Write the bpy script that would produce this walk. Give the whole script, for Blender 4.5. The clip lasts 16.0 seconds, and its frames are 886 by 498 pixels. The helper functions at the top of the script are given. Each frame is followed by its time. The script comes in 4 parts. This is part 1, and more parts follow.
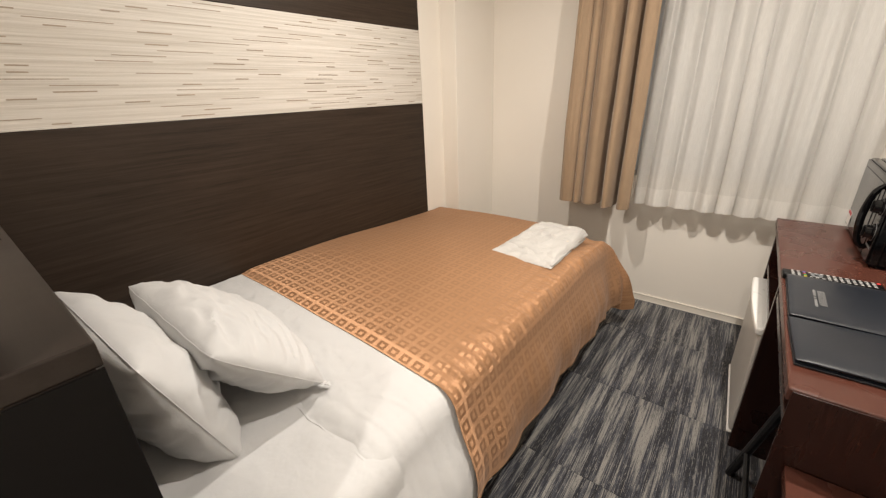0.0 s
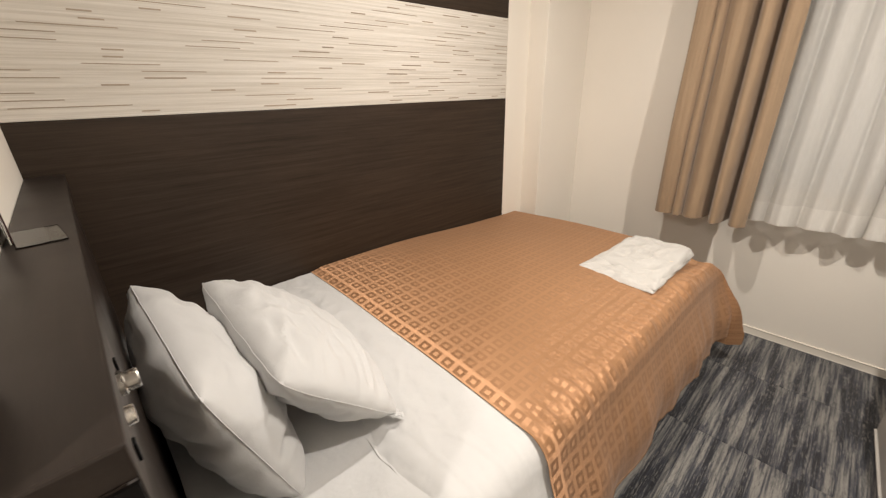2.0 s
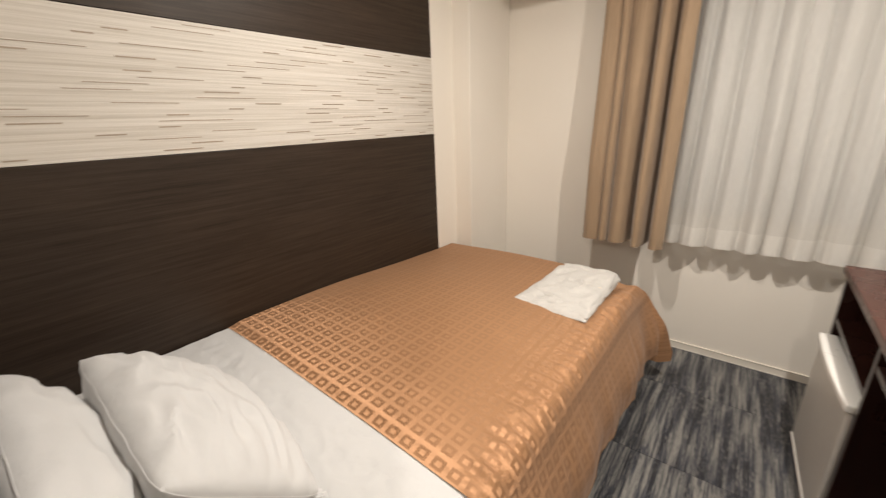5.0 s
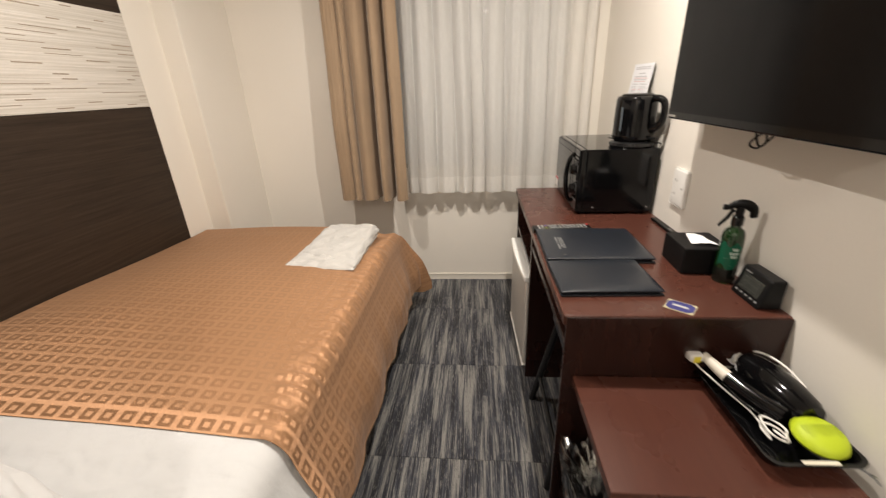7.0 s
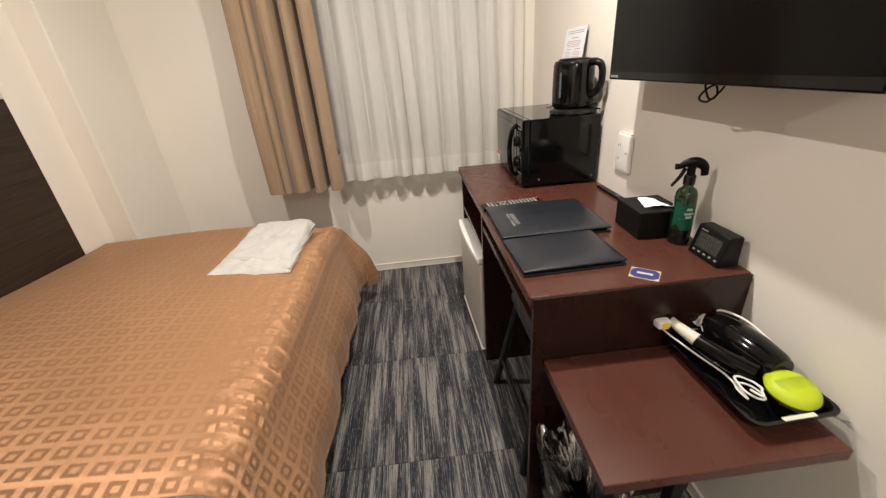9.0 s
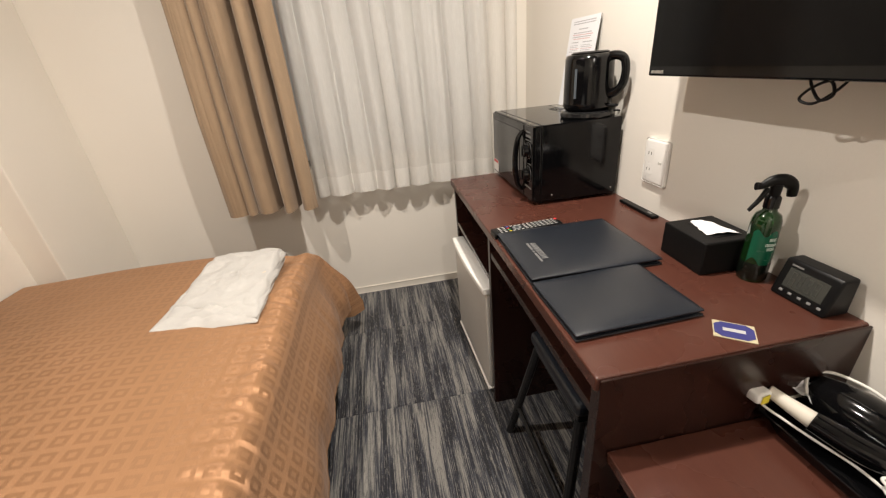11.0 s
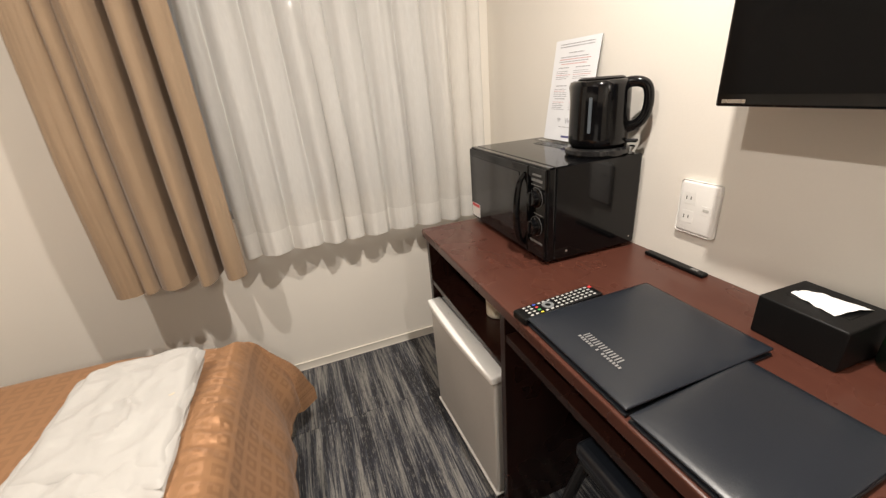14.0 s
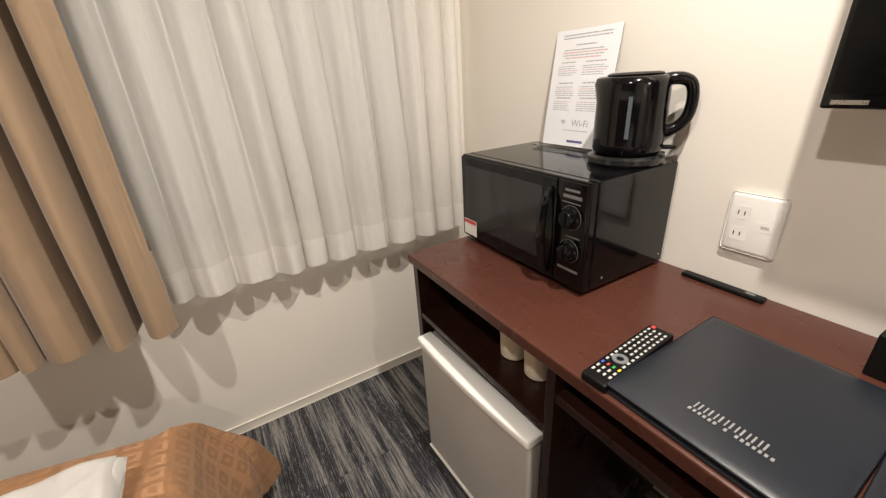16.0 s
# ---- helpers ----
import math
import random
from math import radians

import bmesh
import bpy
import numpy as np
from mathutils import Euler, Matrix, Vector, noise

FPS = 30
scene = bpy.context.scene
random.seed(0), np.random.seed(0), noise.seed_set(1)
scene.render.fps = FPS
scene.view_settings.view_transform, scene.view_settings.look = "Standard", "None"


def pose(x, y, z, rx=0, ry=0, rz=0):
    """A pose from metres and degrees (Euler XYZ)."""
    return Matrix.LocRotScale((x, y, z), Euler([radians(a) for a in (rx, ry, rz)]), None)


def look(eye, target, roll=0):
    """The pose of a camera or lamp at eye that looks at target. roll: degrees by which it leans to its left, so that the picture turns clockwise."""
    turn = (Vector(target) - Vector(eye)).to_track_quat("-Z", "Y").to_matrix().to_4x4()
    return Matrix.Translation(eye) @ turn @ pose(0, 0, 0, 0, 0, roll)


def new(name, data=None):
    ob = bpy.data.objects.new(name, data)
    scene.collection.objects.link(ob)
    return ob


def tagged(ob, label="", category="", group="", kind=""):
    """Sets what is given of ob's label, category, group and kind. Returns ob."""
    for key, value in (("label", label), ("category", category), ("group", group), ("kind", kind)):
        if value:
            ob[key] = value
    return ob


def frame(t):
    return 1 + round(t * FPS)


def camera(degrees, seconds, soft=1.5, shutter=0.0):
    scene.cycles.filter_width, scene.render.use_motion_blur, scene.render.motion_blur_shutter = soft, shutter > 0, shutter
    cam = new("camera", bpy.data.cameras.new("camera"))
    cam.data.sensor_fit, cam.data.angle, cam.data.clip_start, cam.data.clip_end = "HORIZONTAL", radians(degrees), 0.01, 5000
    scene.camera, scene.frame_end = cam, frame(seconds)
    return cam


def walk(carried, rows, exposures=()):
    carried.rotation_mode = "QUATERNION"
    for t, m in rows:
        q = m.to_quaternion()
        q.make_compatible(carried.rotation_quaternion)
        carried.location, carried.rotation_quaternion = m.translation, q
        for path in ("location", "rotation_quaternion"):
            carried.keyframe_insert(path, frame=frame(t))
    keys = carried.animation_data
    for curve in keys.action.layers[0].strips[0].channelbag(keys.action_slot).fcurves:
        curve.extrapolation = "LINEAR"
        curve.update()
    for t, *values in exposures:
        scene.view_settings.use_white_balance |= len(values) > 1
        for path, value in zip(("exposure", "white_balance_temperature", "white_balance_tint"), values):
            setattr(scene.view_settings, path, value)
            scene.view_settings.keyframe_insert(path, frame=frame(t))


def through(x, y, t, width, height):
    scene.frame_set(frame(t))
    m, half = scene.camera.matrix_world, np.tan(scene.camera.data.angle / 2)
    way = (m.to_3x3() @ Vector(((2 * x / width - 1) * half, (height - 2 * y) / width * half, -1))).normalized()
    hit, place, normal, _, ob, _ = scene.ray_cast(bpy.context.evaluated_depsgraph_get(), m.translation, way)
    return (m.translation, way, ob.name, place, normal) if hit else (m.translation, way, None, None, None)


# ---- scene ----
cam = camera(97.6, 16.0, soft=1.25, shutter=0.4)
PATH = [
    (0, (-0.143, -0.806, 1.235), (-1.292, 0.648, 0.483), -2.2),
    (0.5, (-0.157, -0.81, 1.225), (-1.34, 0.613, 0.468), -2.2),
    (1, (-0.222, -0.798, 1.224), (-1.444, 0.593, 0.468), -1.9),
    (1.5, (-0.292, -0.778, 1.217), (-1.567, 0.564, 0.461), -1.5),
    (2, (-0.318, -0.752, 1.22), (-1.671, 0.513, 0.466), -1.5),
    (2.5, (-0.282, -0.652, 1.22), (-1.762, 0.47, 0.479), -2.2),
    (3, (-0.262, -0.63, 1.232), (-1.86, 0.343, 0.527), -3.3),
    (3.2, (-0.267, -0.634, 1.235), (-1.901, 0.291, 0.546), -3.6),
    (5.3, (-0.318, -0.69, 1.253), (-1.301, 0.937, 0.631), -1.3),
    (5.5, (-0.312, -0.713, 1.259), (-1.144, 0.996, 0.639), -0.7),
    (6, (-0.283, -0.732, 1.25), (-0.817, 1.083, 0.6), 0.3),
    (6.5, (-0.259, -0.739, 1.226), (-0.58, 1.101, 0.511), -0.3),
    (7, (-0.193, -0.768, 1.208), (-0.373, 1.068, 0.435), -2.5),
    (7.5, (-0.13, -0.845, 1.186), (-0.225, 0.975, 0.362), -4.5),
    (8, (-0.131, -0.848, 1.177), (-0.147, 0.967, 0.338), -5.2),
    (8.5, (-0.189, -0.738, 1.18), (-0.103, 1.069, 0.327), -4.6),
    (9, (-0.21, -0.665, 1.169), (-0.108, 1.139, 0.312), -4.8),
    (9.2, (-0.199, -0.626, 1.171), (-0.176, 1.195, 0.345), -6.1),
    (11.3, (-0.267, -0.364, 1.168), (-0.024, 1.418, 0.295), -5.5),
    (11.5, (-0.263, -0.339, 1.17), (-0.044, 1.454, 0.312), -6.0),
    (12, (-0.246, -0.29, 1.19), (-0.046, 1.518, 0.36), -6.8),
    (12.5, (-0.284, -0.224, 1.178), (0.009, 1.579, 0.363), -6.0),
    (13, (-0.363, -0.125, 1.174), (0.06, 1.661, 0.379), -4.8),
    (13.5, (-0.398, -0.077, 1.172), (0.134, 1.683, 0.386), -4.5),
    (14, (-0.346, -0.025, 1.171), (0.258, 1.713, 0.387), -4.9),
    (14.5, (-0.303, 0.027, 1.18), (0.359, 1.746, 0.403), -5.5),
    (15, (-0.32, 0.089, 1.169), (0.435, 1.773, 0.398), -5.4),
    (15.5, (-0.369, 0.206, 1.183), (0.469, 1.839, 0.387), -4.8),
    (16, (-0.414, 0.262, 1.17), (0.504, 1.843, 0.359), -3.7),
]
# the clip's camera darkens a little while the bright bed fills its view
EXPOSURES = [(0, -0.04), (2, -0.06), (3, -0.16), (5.5, -0.12), (7.5, -0.14), (9, -0.12), (11.5, -0.02), (16, -0.05)]
walk(cam, [(t, look(eye, target, roll)) for t, eye, target, roll in PATH], EXPOSURES)

# ---- world and lamps ----
world = bpy.data.worlds.new("night")
scene.world = world
world.use_nodes = True
world.node_tree.nodes["Background"].inputs[0].default_value = (0.02, 0.03, 0.06, 1)
world.node_tree.nodes["Background"].inputs[1].default_value = 0.3
CEIL = 2.12
LAMP_COLOUR = (1.0, 0.915, 0.82)


def lamp(x, y, watts, size=0.04):
    data = bpy.data.lights.new("downlight_lamp", "AREA")
    data.shape, data.size, data.energy, data.color = "DISK", size, watts, LAMP_COLOUR
    ob = new("downlight_lamp", data)
    ob.matrix_world = pose(x, y, CEIL - 0.022)
    return ob


lamp(0.03, 0.36, 27)
lamp(-0.88, 0.31, 17.5)
lamp(-0.06, -1.90, 24)

# ---- materials ----


class Nodes:
    """A small builder for node materials."""

    def __init__(self, name):
        self.mat = bpy.data.materials.new(name)
        self.mat.use_nodes = True
        self.tree = self.mat.node_tree
        self.bsdf = self.tree.nodes["Principled BSDF"]
        self.out = self.tree.nodes["Material Output"]

    def node(self, kind, **values):
        n = self.tree.nodes.new(kind)
        for key, value in values.items():
            setattr(n, key, value)
        return n

    def link(self, a, b):
        self.tree.links.new(a, b)

    def put(self, socket, value):
        if hasattr(value, "links"):
            self.link(value, socket)
        else:
            socket.default_value = value

    def maths(self, op, a, b=0.0, c=0.0):
        n = self.node("ShaderNodeMath", operation=op)
        for s, v in zip(n.inputs, (a, b, c)):
            self.put(s, v)
        return n.outputs[0]

    def coords(self, which="Object", scale=(1, 1, 1), place=(0, 0, 0), turn=(0, 0, 0)):
        c = self.node("ShaderNodeTexCoord")
        m = self.node("ShaderNodeMapping")
        m.inputs["Scale"].default_value = scale
        m.inputs["Location"].default_value = place
        m.inputs["Rotation"].default_value = turn
        self.link(c.outputs[which], m.inputs[0])
        return m.outputs[0]

    def noise(self, vec, scale=5.0, detail=3.0, rough=0.5):
        n = self.node("ShaderNodeTexNoise")
        self.link(vec, n.inputs["Vector"])
        n.inputs["Scale"].default_value, n.inputs["Detail"].default_value = scale, detail
        n.inputs["Roughness"].default_value = rough
        return n.outputs[0]

    def ramp(self, fac, stops, step=False):
        n = self.node("ShaderNodeValToRGB")
        n.color_ramp.interpolation = "CONSTANT" if step else "LINEAR"
        while len(n.color_ramp.elements) < len(stops):
            n.color_ramp.elements.new(1.0)
        for e, (p, c) in zip(n.color_ramp.elements, stops):
            e.position, e.color = p, (*c, 1)
        self.link(fac, n.inputs[0])
        return n.outputs[0]

    def mix(self, fac, a, b, blend="MIX"):
        n = self.node("ShaderNodeMix", data_type="RGBA", blend_type=blend)
        self.put(n.inputs[0], fac)
        self.put(n.inputs[6], a if hasattr(a, "links") else (*a, 1))
        self.put(n.inputs[7], b if hasattr(b, "links") else (*b, 1))
        return n.outputs[2]

    def bump(self, height, strength=0.2, distance=0.002):
        n = self.node("ShaderNodeBump")
        n.inputs["Strength"].default_value, n.inputs["Distance"].default_value = strength, distance
        self.link(height, n.inputs["Height"])
        self.link(n.outputs[0], self.bsdf.inputs["Normal"])
        return n

    def set(self, **values):
        for key, value in values.items():
            s = self.bsdf.inputs[key.replace("_", " ")]
            if isinstance(value, tuple) and len(value) == 3:
                value = (*value, 1)
            self.put(s, value)
        return self


def plain(name, colour, rough=0.5, metal=0.0, grain=60.0, vary=0.12, bump=0.1, dist=0.0005, **more):
    m = Nodes(name)
    v = m.coords()
    big, fine = m.noise(v, 4.0, 3), m.noise(v, grain, 4)
    dark, light = tuple(c * (1 - vary) for c in colour), tuple(min(1, c * (1 + vary)) for c in colour)
    col = m.ramp(big, [(0.3, dark), (0.7, light)])
    m.set(Base_Color=col, Metallic=metal, **more)
    m.set(Roughness=m.maths("MULTIPLY_ADD", fine, 0.16, max(0.02, rough - 0.08)))
    m.bump(fine, bump, dist)
    return m.mat


def wallpaper():
    m = Nodes("cream_wallpaper")
    v = m.coords()
    a, b, c = m.noise(v, 1.3, 3), m.noise(v, 140, 3, 0.6), m.noise(v, 420, 2)
    m.set(Base_Color=m.mix(m.maths("MULTIPLY", b, 0.35), m.ramp(a, [(0.3, (0.76, 0.72, 0.655)), (0.7, (0.81, 0.77, 0.705))]), (0.72, 0.68, 0.615)), Roughness=0.75)
    m.bump(m.maths("ADD", b, m.maths("MULTIPLY", c, 0.6)), 0.22, 0.001)
    return m.mat


def dark_wood(name, a, b, rough, axis=(1, 1, 1), bump=0.08, spec=0.4):
    """Wood-grain laminate: long streaks along the axis with the small scale."""
    m = Nodes(name)
    v = m.coords(scale=axis)
    band, fibre = m.noise(v, 3.0, 5, 0.55), m.noise(v, 22.0, 4, 0.6)
    mixed = m.maths("ADD", m.maths("MULTIPLY", band, 0.65), m.maths("MULTIPLY", fibre, 0.35))
    m.set(Specular_IOR_Level=spec, Base_Color=m.ramp(mixed, [(0.32, a), (0.5, tuple((p + q) / 2 for p, q in zip(a, b))), (0.68, b)]))
    smudge = m.noise(m.coords(), 7.0, 3)
    m.set(Roughness=m.maths("MULTIPLY_ADD", smudge, 0.18, rough - 0.09))
    m.bump(fibre, bump, 0.0006)
    return m.mat


def band_paper():
    m = Nodes("ribbed_ivory_panel")
    v = m.coords(scale=(1, 1.2, 95))
    ribs = m.noise(v, 1.6, 4, 0.6)
    m.set(Base_Color=m.ramp(ribs, [(0.3, (0.48, 0.445, 0.39)), (0.55, (0.60, 0.57, 0.52)), (0.75, (0.655, 0.625, 0.58))]), Roughness=0.6)
    m.bump(ribs, 0.5, 0.002)
    return m.mat


def carpet():
    m = Nodes("striped_loop_carpet")
    v = m.coords()
    shift = m.node("ShaderNodeObjectInfo").outputs["Random"]
    vec = m.node("ShaderNodeVectorMath", operation="ADD")
    comb = m.node("ShaderNodeCombineXYZ")
    m.put(comb.inputs[0], m.maths("MULTIPLY", shift, 37.0))
    m.put(comb.inputs[1], m.maths("MULTIPLY", shift, 91.0))
    m.link(v, vec.inputs[0])
    m.link(comb.outputs[0], vec.inputs[1])

    def streak(sx, sy, place):
        mp = m.node("ShaderNodeMapping")
        mp.inputs["Scale"].default_value, mp.inputs["Location"].default_value = (sx, sy, 1), place
        m.link(vec.outputs[0], mp.inputs[0])
        return m.noise(mp.outputs[0], 1.0, 2, 0.5)

    broad, mid, thin, dash = streak(33, 2.3, (0, 0, 0)), streak(135, 3.6, (5, 1, 2)), streak(340, 6.0, (3, 8, 0)), streak(420, 34.0, (7, 3, 1))
    tone = m.maths("ADD", m.maths("MULTIPLY", broad, 0.46), m.maths("ADD", m.maths("MULTIPLY", mid, 0.29), m.maths("MULTIPLY", thin, 0.25)))
    ground = m.ramp(tone, [(0.440, (0.010, 0.011, 0.016)), (0.475, (0.026, 0.029, 0.045)), (0.50, (0.064, 0.068, 0.083)), (0.53, (0.145, 0.143, 0.140)), (0.575, (0.29, 0.28, 0.26))])
    wisp = m.ramp(m.maths("ADD", m.maths("MULTIPLY", thin, 0.45), m.maths("MULTIPLY", dash, 0.55)), [(0.555, (0, 0, 0)), (0.585, (1, 1, 1))])
    speck = m.ramp(dash, [(0.36, (1, 1, 1)), (0.42, (0, 0, 0))])
    col = m.mix(m.maths("MULTIPLY", wisp, 0.55), ground, (0.36, 0.34, 0.305))
    col = m.mix(m.maths("MULTIPLY", speck, 0.6), col, (0.014, 0.014, 0.018))
    loops = m.noise(m.coords(scale=(300, 190, 1)), 1.0, 2)
    m.set(Base_Color=m.mix(m.maths("MULTIPLY", loops, 0.55), col, (0.02, 0.02, 0.022)), Roughness=0.95, Sheen_Weight=0.15)
    m.bump(m.maths("ADD", loops, m.maths("MULTIPLY", thin, 0.6)), 0.8, 0.004)
    return m.mat


def cloth(name, colour, rough=0.85, weave=900.0, vary=0.05, sheen=0.2):
    m = Nodes(name)
    v = m.coords()
    a, w = m.noise(v, 3.0, 3), m.noise(v, weave, 1)
    crease = m.noise(v, 14.0, 4, 0.55)
    m.set(Base_Color=m.ramp(a, [(0.3, tuple(c * (1 - vary) for c in colour)), (0.7, colour)]), Roughness=rough, Sheen_Weight=sheen)
    m.bump(m.maths("ADD", m.maths("MULTIPLY", w, 0.12), crease), 0.45, 0.010)
    return m.mat


PITCH_U, PITCH_V = 0.039, 0.0455


def jacquard():
    """Copper satin with rows of ringed squares woven in a second thread."""
    m = Nodes("copper_jacquard_satin")
    uv = m.node("ShaderNodeTexCoord").outputs["UV"]
    sep = m.node("ShaderNodeSeparateXYZ")
    m.link(uv, sep.inputs[0])

    def cell(s, pitch):
        f = m.maths("FRACT", m.maths("DIVIDE", s, pitch))
        return m.maths("MULTIPLY", m.maths("ABSOLUTE", m.maths("SUBTRACT", f, 0.5)), 2.0)

    d = m.maths("MAXIMUM", cell(sep.outputs[0], PITCH_U), cell(sep.outputs[1], PITCH_V))
    inside = m.maths("LESS_THAN", d, 0.70)
    hole = m.maths("LESS_THAN", d, 0.30)
    motif = m.maths("SUBTRACT", inside, hole)
    v = m.coords()
    cloudy = m.noise(v, 2.2, 3)
    thread = m.noise(m.coords(scale=(900, 60, 60)), 1.0, 2)
    ground = m.ramp(cloudy, [(0.3, (0.425, 0.230, 0.116)), (0.7, (0.465, 0.254, 0.130))])
    m.set(Base_Color=m.mix(motif, ground, (0.384, 0.205, 0.103)), Metallic=0.42)
    m.set(Roughness=m.maths("MULTIPLY_ADD", motif, -0.02, 0.62), Anisotropic=0.88)
    m.set(Anisotropic_Rotation=m.maths("MULTIPLY_ADD", motif, -0.25, 0.25), Sheen_Weight=0.1)
    tangent = m.node("ShaderNodeTangent", direction_type="UV_MAP", uv_map="UVMap")
    m.link(tangent.outputs[0], m.bsdf.inputs["Tangent"])
    crease = m.noise(v, 9.0, 4)
    m.bump(m.maths("ADD", m.maths("MULTIPLY", thread, 0.10), crease), 0.42, 0.009)
    return m.mat


def voile(name, through, bare):
    m = Nodes(name)
    v = m.coords(scale=(1, 1, 1))
    w = m.noise(m.coords(scale=(500, 500, 30)), 1.0, 2)
    dif, tl, tr = m.node("ShaderNodeBsdfDiffuse"), m.node("ShaderNodeBsdfTranslucent"), m.node("ShaderNodeBsdfTransparent")
    col = m.ramp(w, [(0.3, (0.83, 0.816, 0.787)), (0.7, (0.90, 0.886, 0.857))])
    m.link(col, dif.inputs[0])
    m.link(col, tl.inputs[0])
    a, b = m.node("ShaderNodeMixShader"), m.node("ShaderNodeMixShader")
    a.inputs[0].default_value, b.inputs[0].default_value = through, bare
    m.link(dif.outputs[0], a.inputs[1])
    m.link(tl.outputs[0], a.inputs[2])
    m.link(a.outputs[0], b.inputs[1])
    m.link(tr.outputs[0], b.inputs[2])
    m.link(b.outputs[0], m.out.inputs[0])
    m.tree.nodes.remove(m.bsdf)
    return m.mat


def glass(name, colour=(1, 1, 1), rough=0.0):
    m = Nodes(name)
    m.set(Base_Color=colour, Roughness=rough, Transmission_Weight=1.0, IOR=1.45)
    return m.mat


def emitter(name, colour, strength):
    m = Nodes(name)
    m.set(Base_Color=(0.8, 0.8, 0.8), Emission_Color=colour, Emission_Strength=strength)
    return m.mat


PAPER = wallpaper()
WALNUT = dark_wood("dark_walnut_laminate", (0.0165, 0.0108, 0.0073), (0.0475, 0.0322, 0.0222), 0.46, (2, 0.9, 30), 0.14, 0.25)
CONSOLE = dark_wood("black_brown_laminate", (0.018, 0.0135, 0.0112), (0.029, 0.022, 0.0183), 0.42, (1.2, 24, 24), 0.08, 0.25)
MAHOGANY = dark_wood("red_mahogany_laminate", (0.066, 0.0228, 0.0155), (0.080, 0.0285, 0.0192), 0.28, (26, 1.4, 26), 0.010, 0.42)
# the desk's mahogany again, with the shade below its top in the colour
MAHOGANY_SHADED = dark_wood("shaded_mahogany_laminate", (0.0145, 0.0052, 0.0040), (0.0255, 0.0090, 0.0062), 0.27, (20, 20, 1.6), 0.05, 0.36)
IVORY = band_paper()
DASH = plain("taupe_inlay", (0.32, 0.265, 0.205), 0.5)
CARPET = carpet()
SHEET = cloth("white_cotton", (0.61, 0.612, 0.615))
ROBE = cloth("white_waffle_cotton", (0.50, 0.487, 0.465), weave=500, vary=0.03)
SATIN = jacquard()
CURTAIN = cloth("tan_curtain_cloth", (0.30, 0.208, 0.128), 0.75, 700, 0.1, 0.3)
VOILE = voile("white_voile", 0.42, 0.24)
VOILE_HEM = voile("doubled_voile", 0.35, 0.16)
TRIM = plain("cream_trim", (0.72, 0.68, 0.61), 0.6, vary=0.04)
CEILING = plain("white_ceiling_paper", (0.76, 0.73, 0.68), 0.8, grain=160, vary=0.03, bump=0.3, dist=0.001)
BLACK = plain("black_plastic", (0.0042, 0.0042, 0.0046), 0.36, vary=0.2, Specular_IOR_Level=0.2)
BLACK_GLOSS = plain("gloss_black_plastic", (0.0028, 0.0028, 0.0032), 0.10, vary=0.2, bump=0.02, Specular_IOR_Level=0.35)
BLACK_CLOTH = plain("black_base_cloth", (0.012, 0.011, 0.011), 0.9, grain=300)
LEATHER = plain("black_leatherette", (0.012, 0.0148, 0.0205), 0.33, grain=420, bump=0.35, dist=0.0005, Specular_IOR_Level=0.5)
STEEL = plain("brushed_steel", (0.62, 0.60, 0.57), 0.28, 1.0)
SILVER = plain("silver_fridge_paint", (0.60, 0.58, 0.545), 0.38, 0.25, vary=0.05)
WHITE_PLASTIC = plain("white_plastic", (0.84, 0.83, 0.80), 0.3, vary=0.04)
SCREEN = plain("tv_screen", (0.0025, 0.0025, 0.0028), 0.13, vary=0.1, bump=0.0, Specular_IOR_Level=0.14)
ALUMINIUM = plain("window_aluminium", (0.50, 0.50, 0.50), 0.35, 0.9)

# ---- builders ----


def finish(bm, sharp=35):
    bmesh.ops.recalc_face_normals(bm, faces=bm.faces)
    for f in bm.faces:
        f.smooth = True
    for f in bm.faces:
        f.smooth = not all(len(e.link_faces) == 2 and e.calc_face_angle(0) > 0.24 for e in f.edges)
    limit = radians(sharp)
    for e in bm.edges:
        e.smooth = len(e.link_faces) == 2 and e.calc_face_angle(0) < limit


def mesh_of(name, bm, material):
    me = bpy.data.meshes.new(name)
    bm.to_mesh(me)
    bm.free()
    me.materials.append(material)
    return me


def part(name, bm, material, parent=None, label="", at=None, sharp=35):
    """One bmesh as one mesh object under a thing or part."""
    finish(bm, sharp)
    ob = new(name, mesh_of(name, bm, material))
    ob.parent = parent
    if at is not None:
        ob.matrix_basis = at
    return tagged(ob, label)


def thing(name, label, category, at=None, group="", kind=""):
    ob = new(name)
    ob.empty_display_size = 0.05
    ob.matrix_basis = at if at is not None else Matrix()
    return tagged(ob, label, category, group, kind)


def cuboid(x0, x1, y0, y1, z0, z1, bevel=0.0, bm=None, segments=2):
    fresh = bmesh.new()
    bmesh.ops.create_cube(fresh, size=1, matrix=Matrix.LocRotScale(((x0 + x1) / 2, (y0 + y1) / 2, (z0 + z1) / 2), None, (x1 - x0, y1 - y0, z1 - z0)))
    if bevel:
        bmesh.ops.bevel(fresh, geom=fresh.edges[:], offset=bevel, segments=segments, profile=0.5, affect="EDGES")
    if bm is None:
        return fresh
    joined(bm, fresh)
    return bm


def joined(bm, other, m=None):
    if m is not None:
        bmesh.ops.transform(other, matrix=m, verts=other.verts)
    me = bpy.data.meshes.new("joining")
    other.to_mesh(me)
    other.free()
    bm.from_mesh(me)
    bpy.data.meshes.remove(me)
    return bm


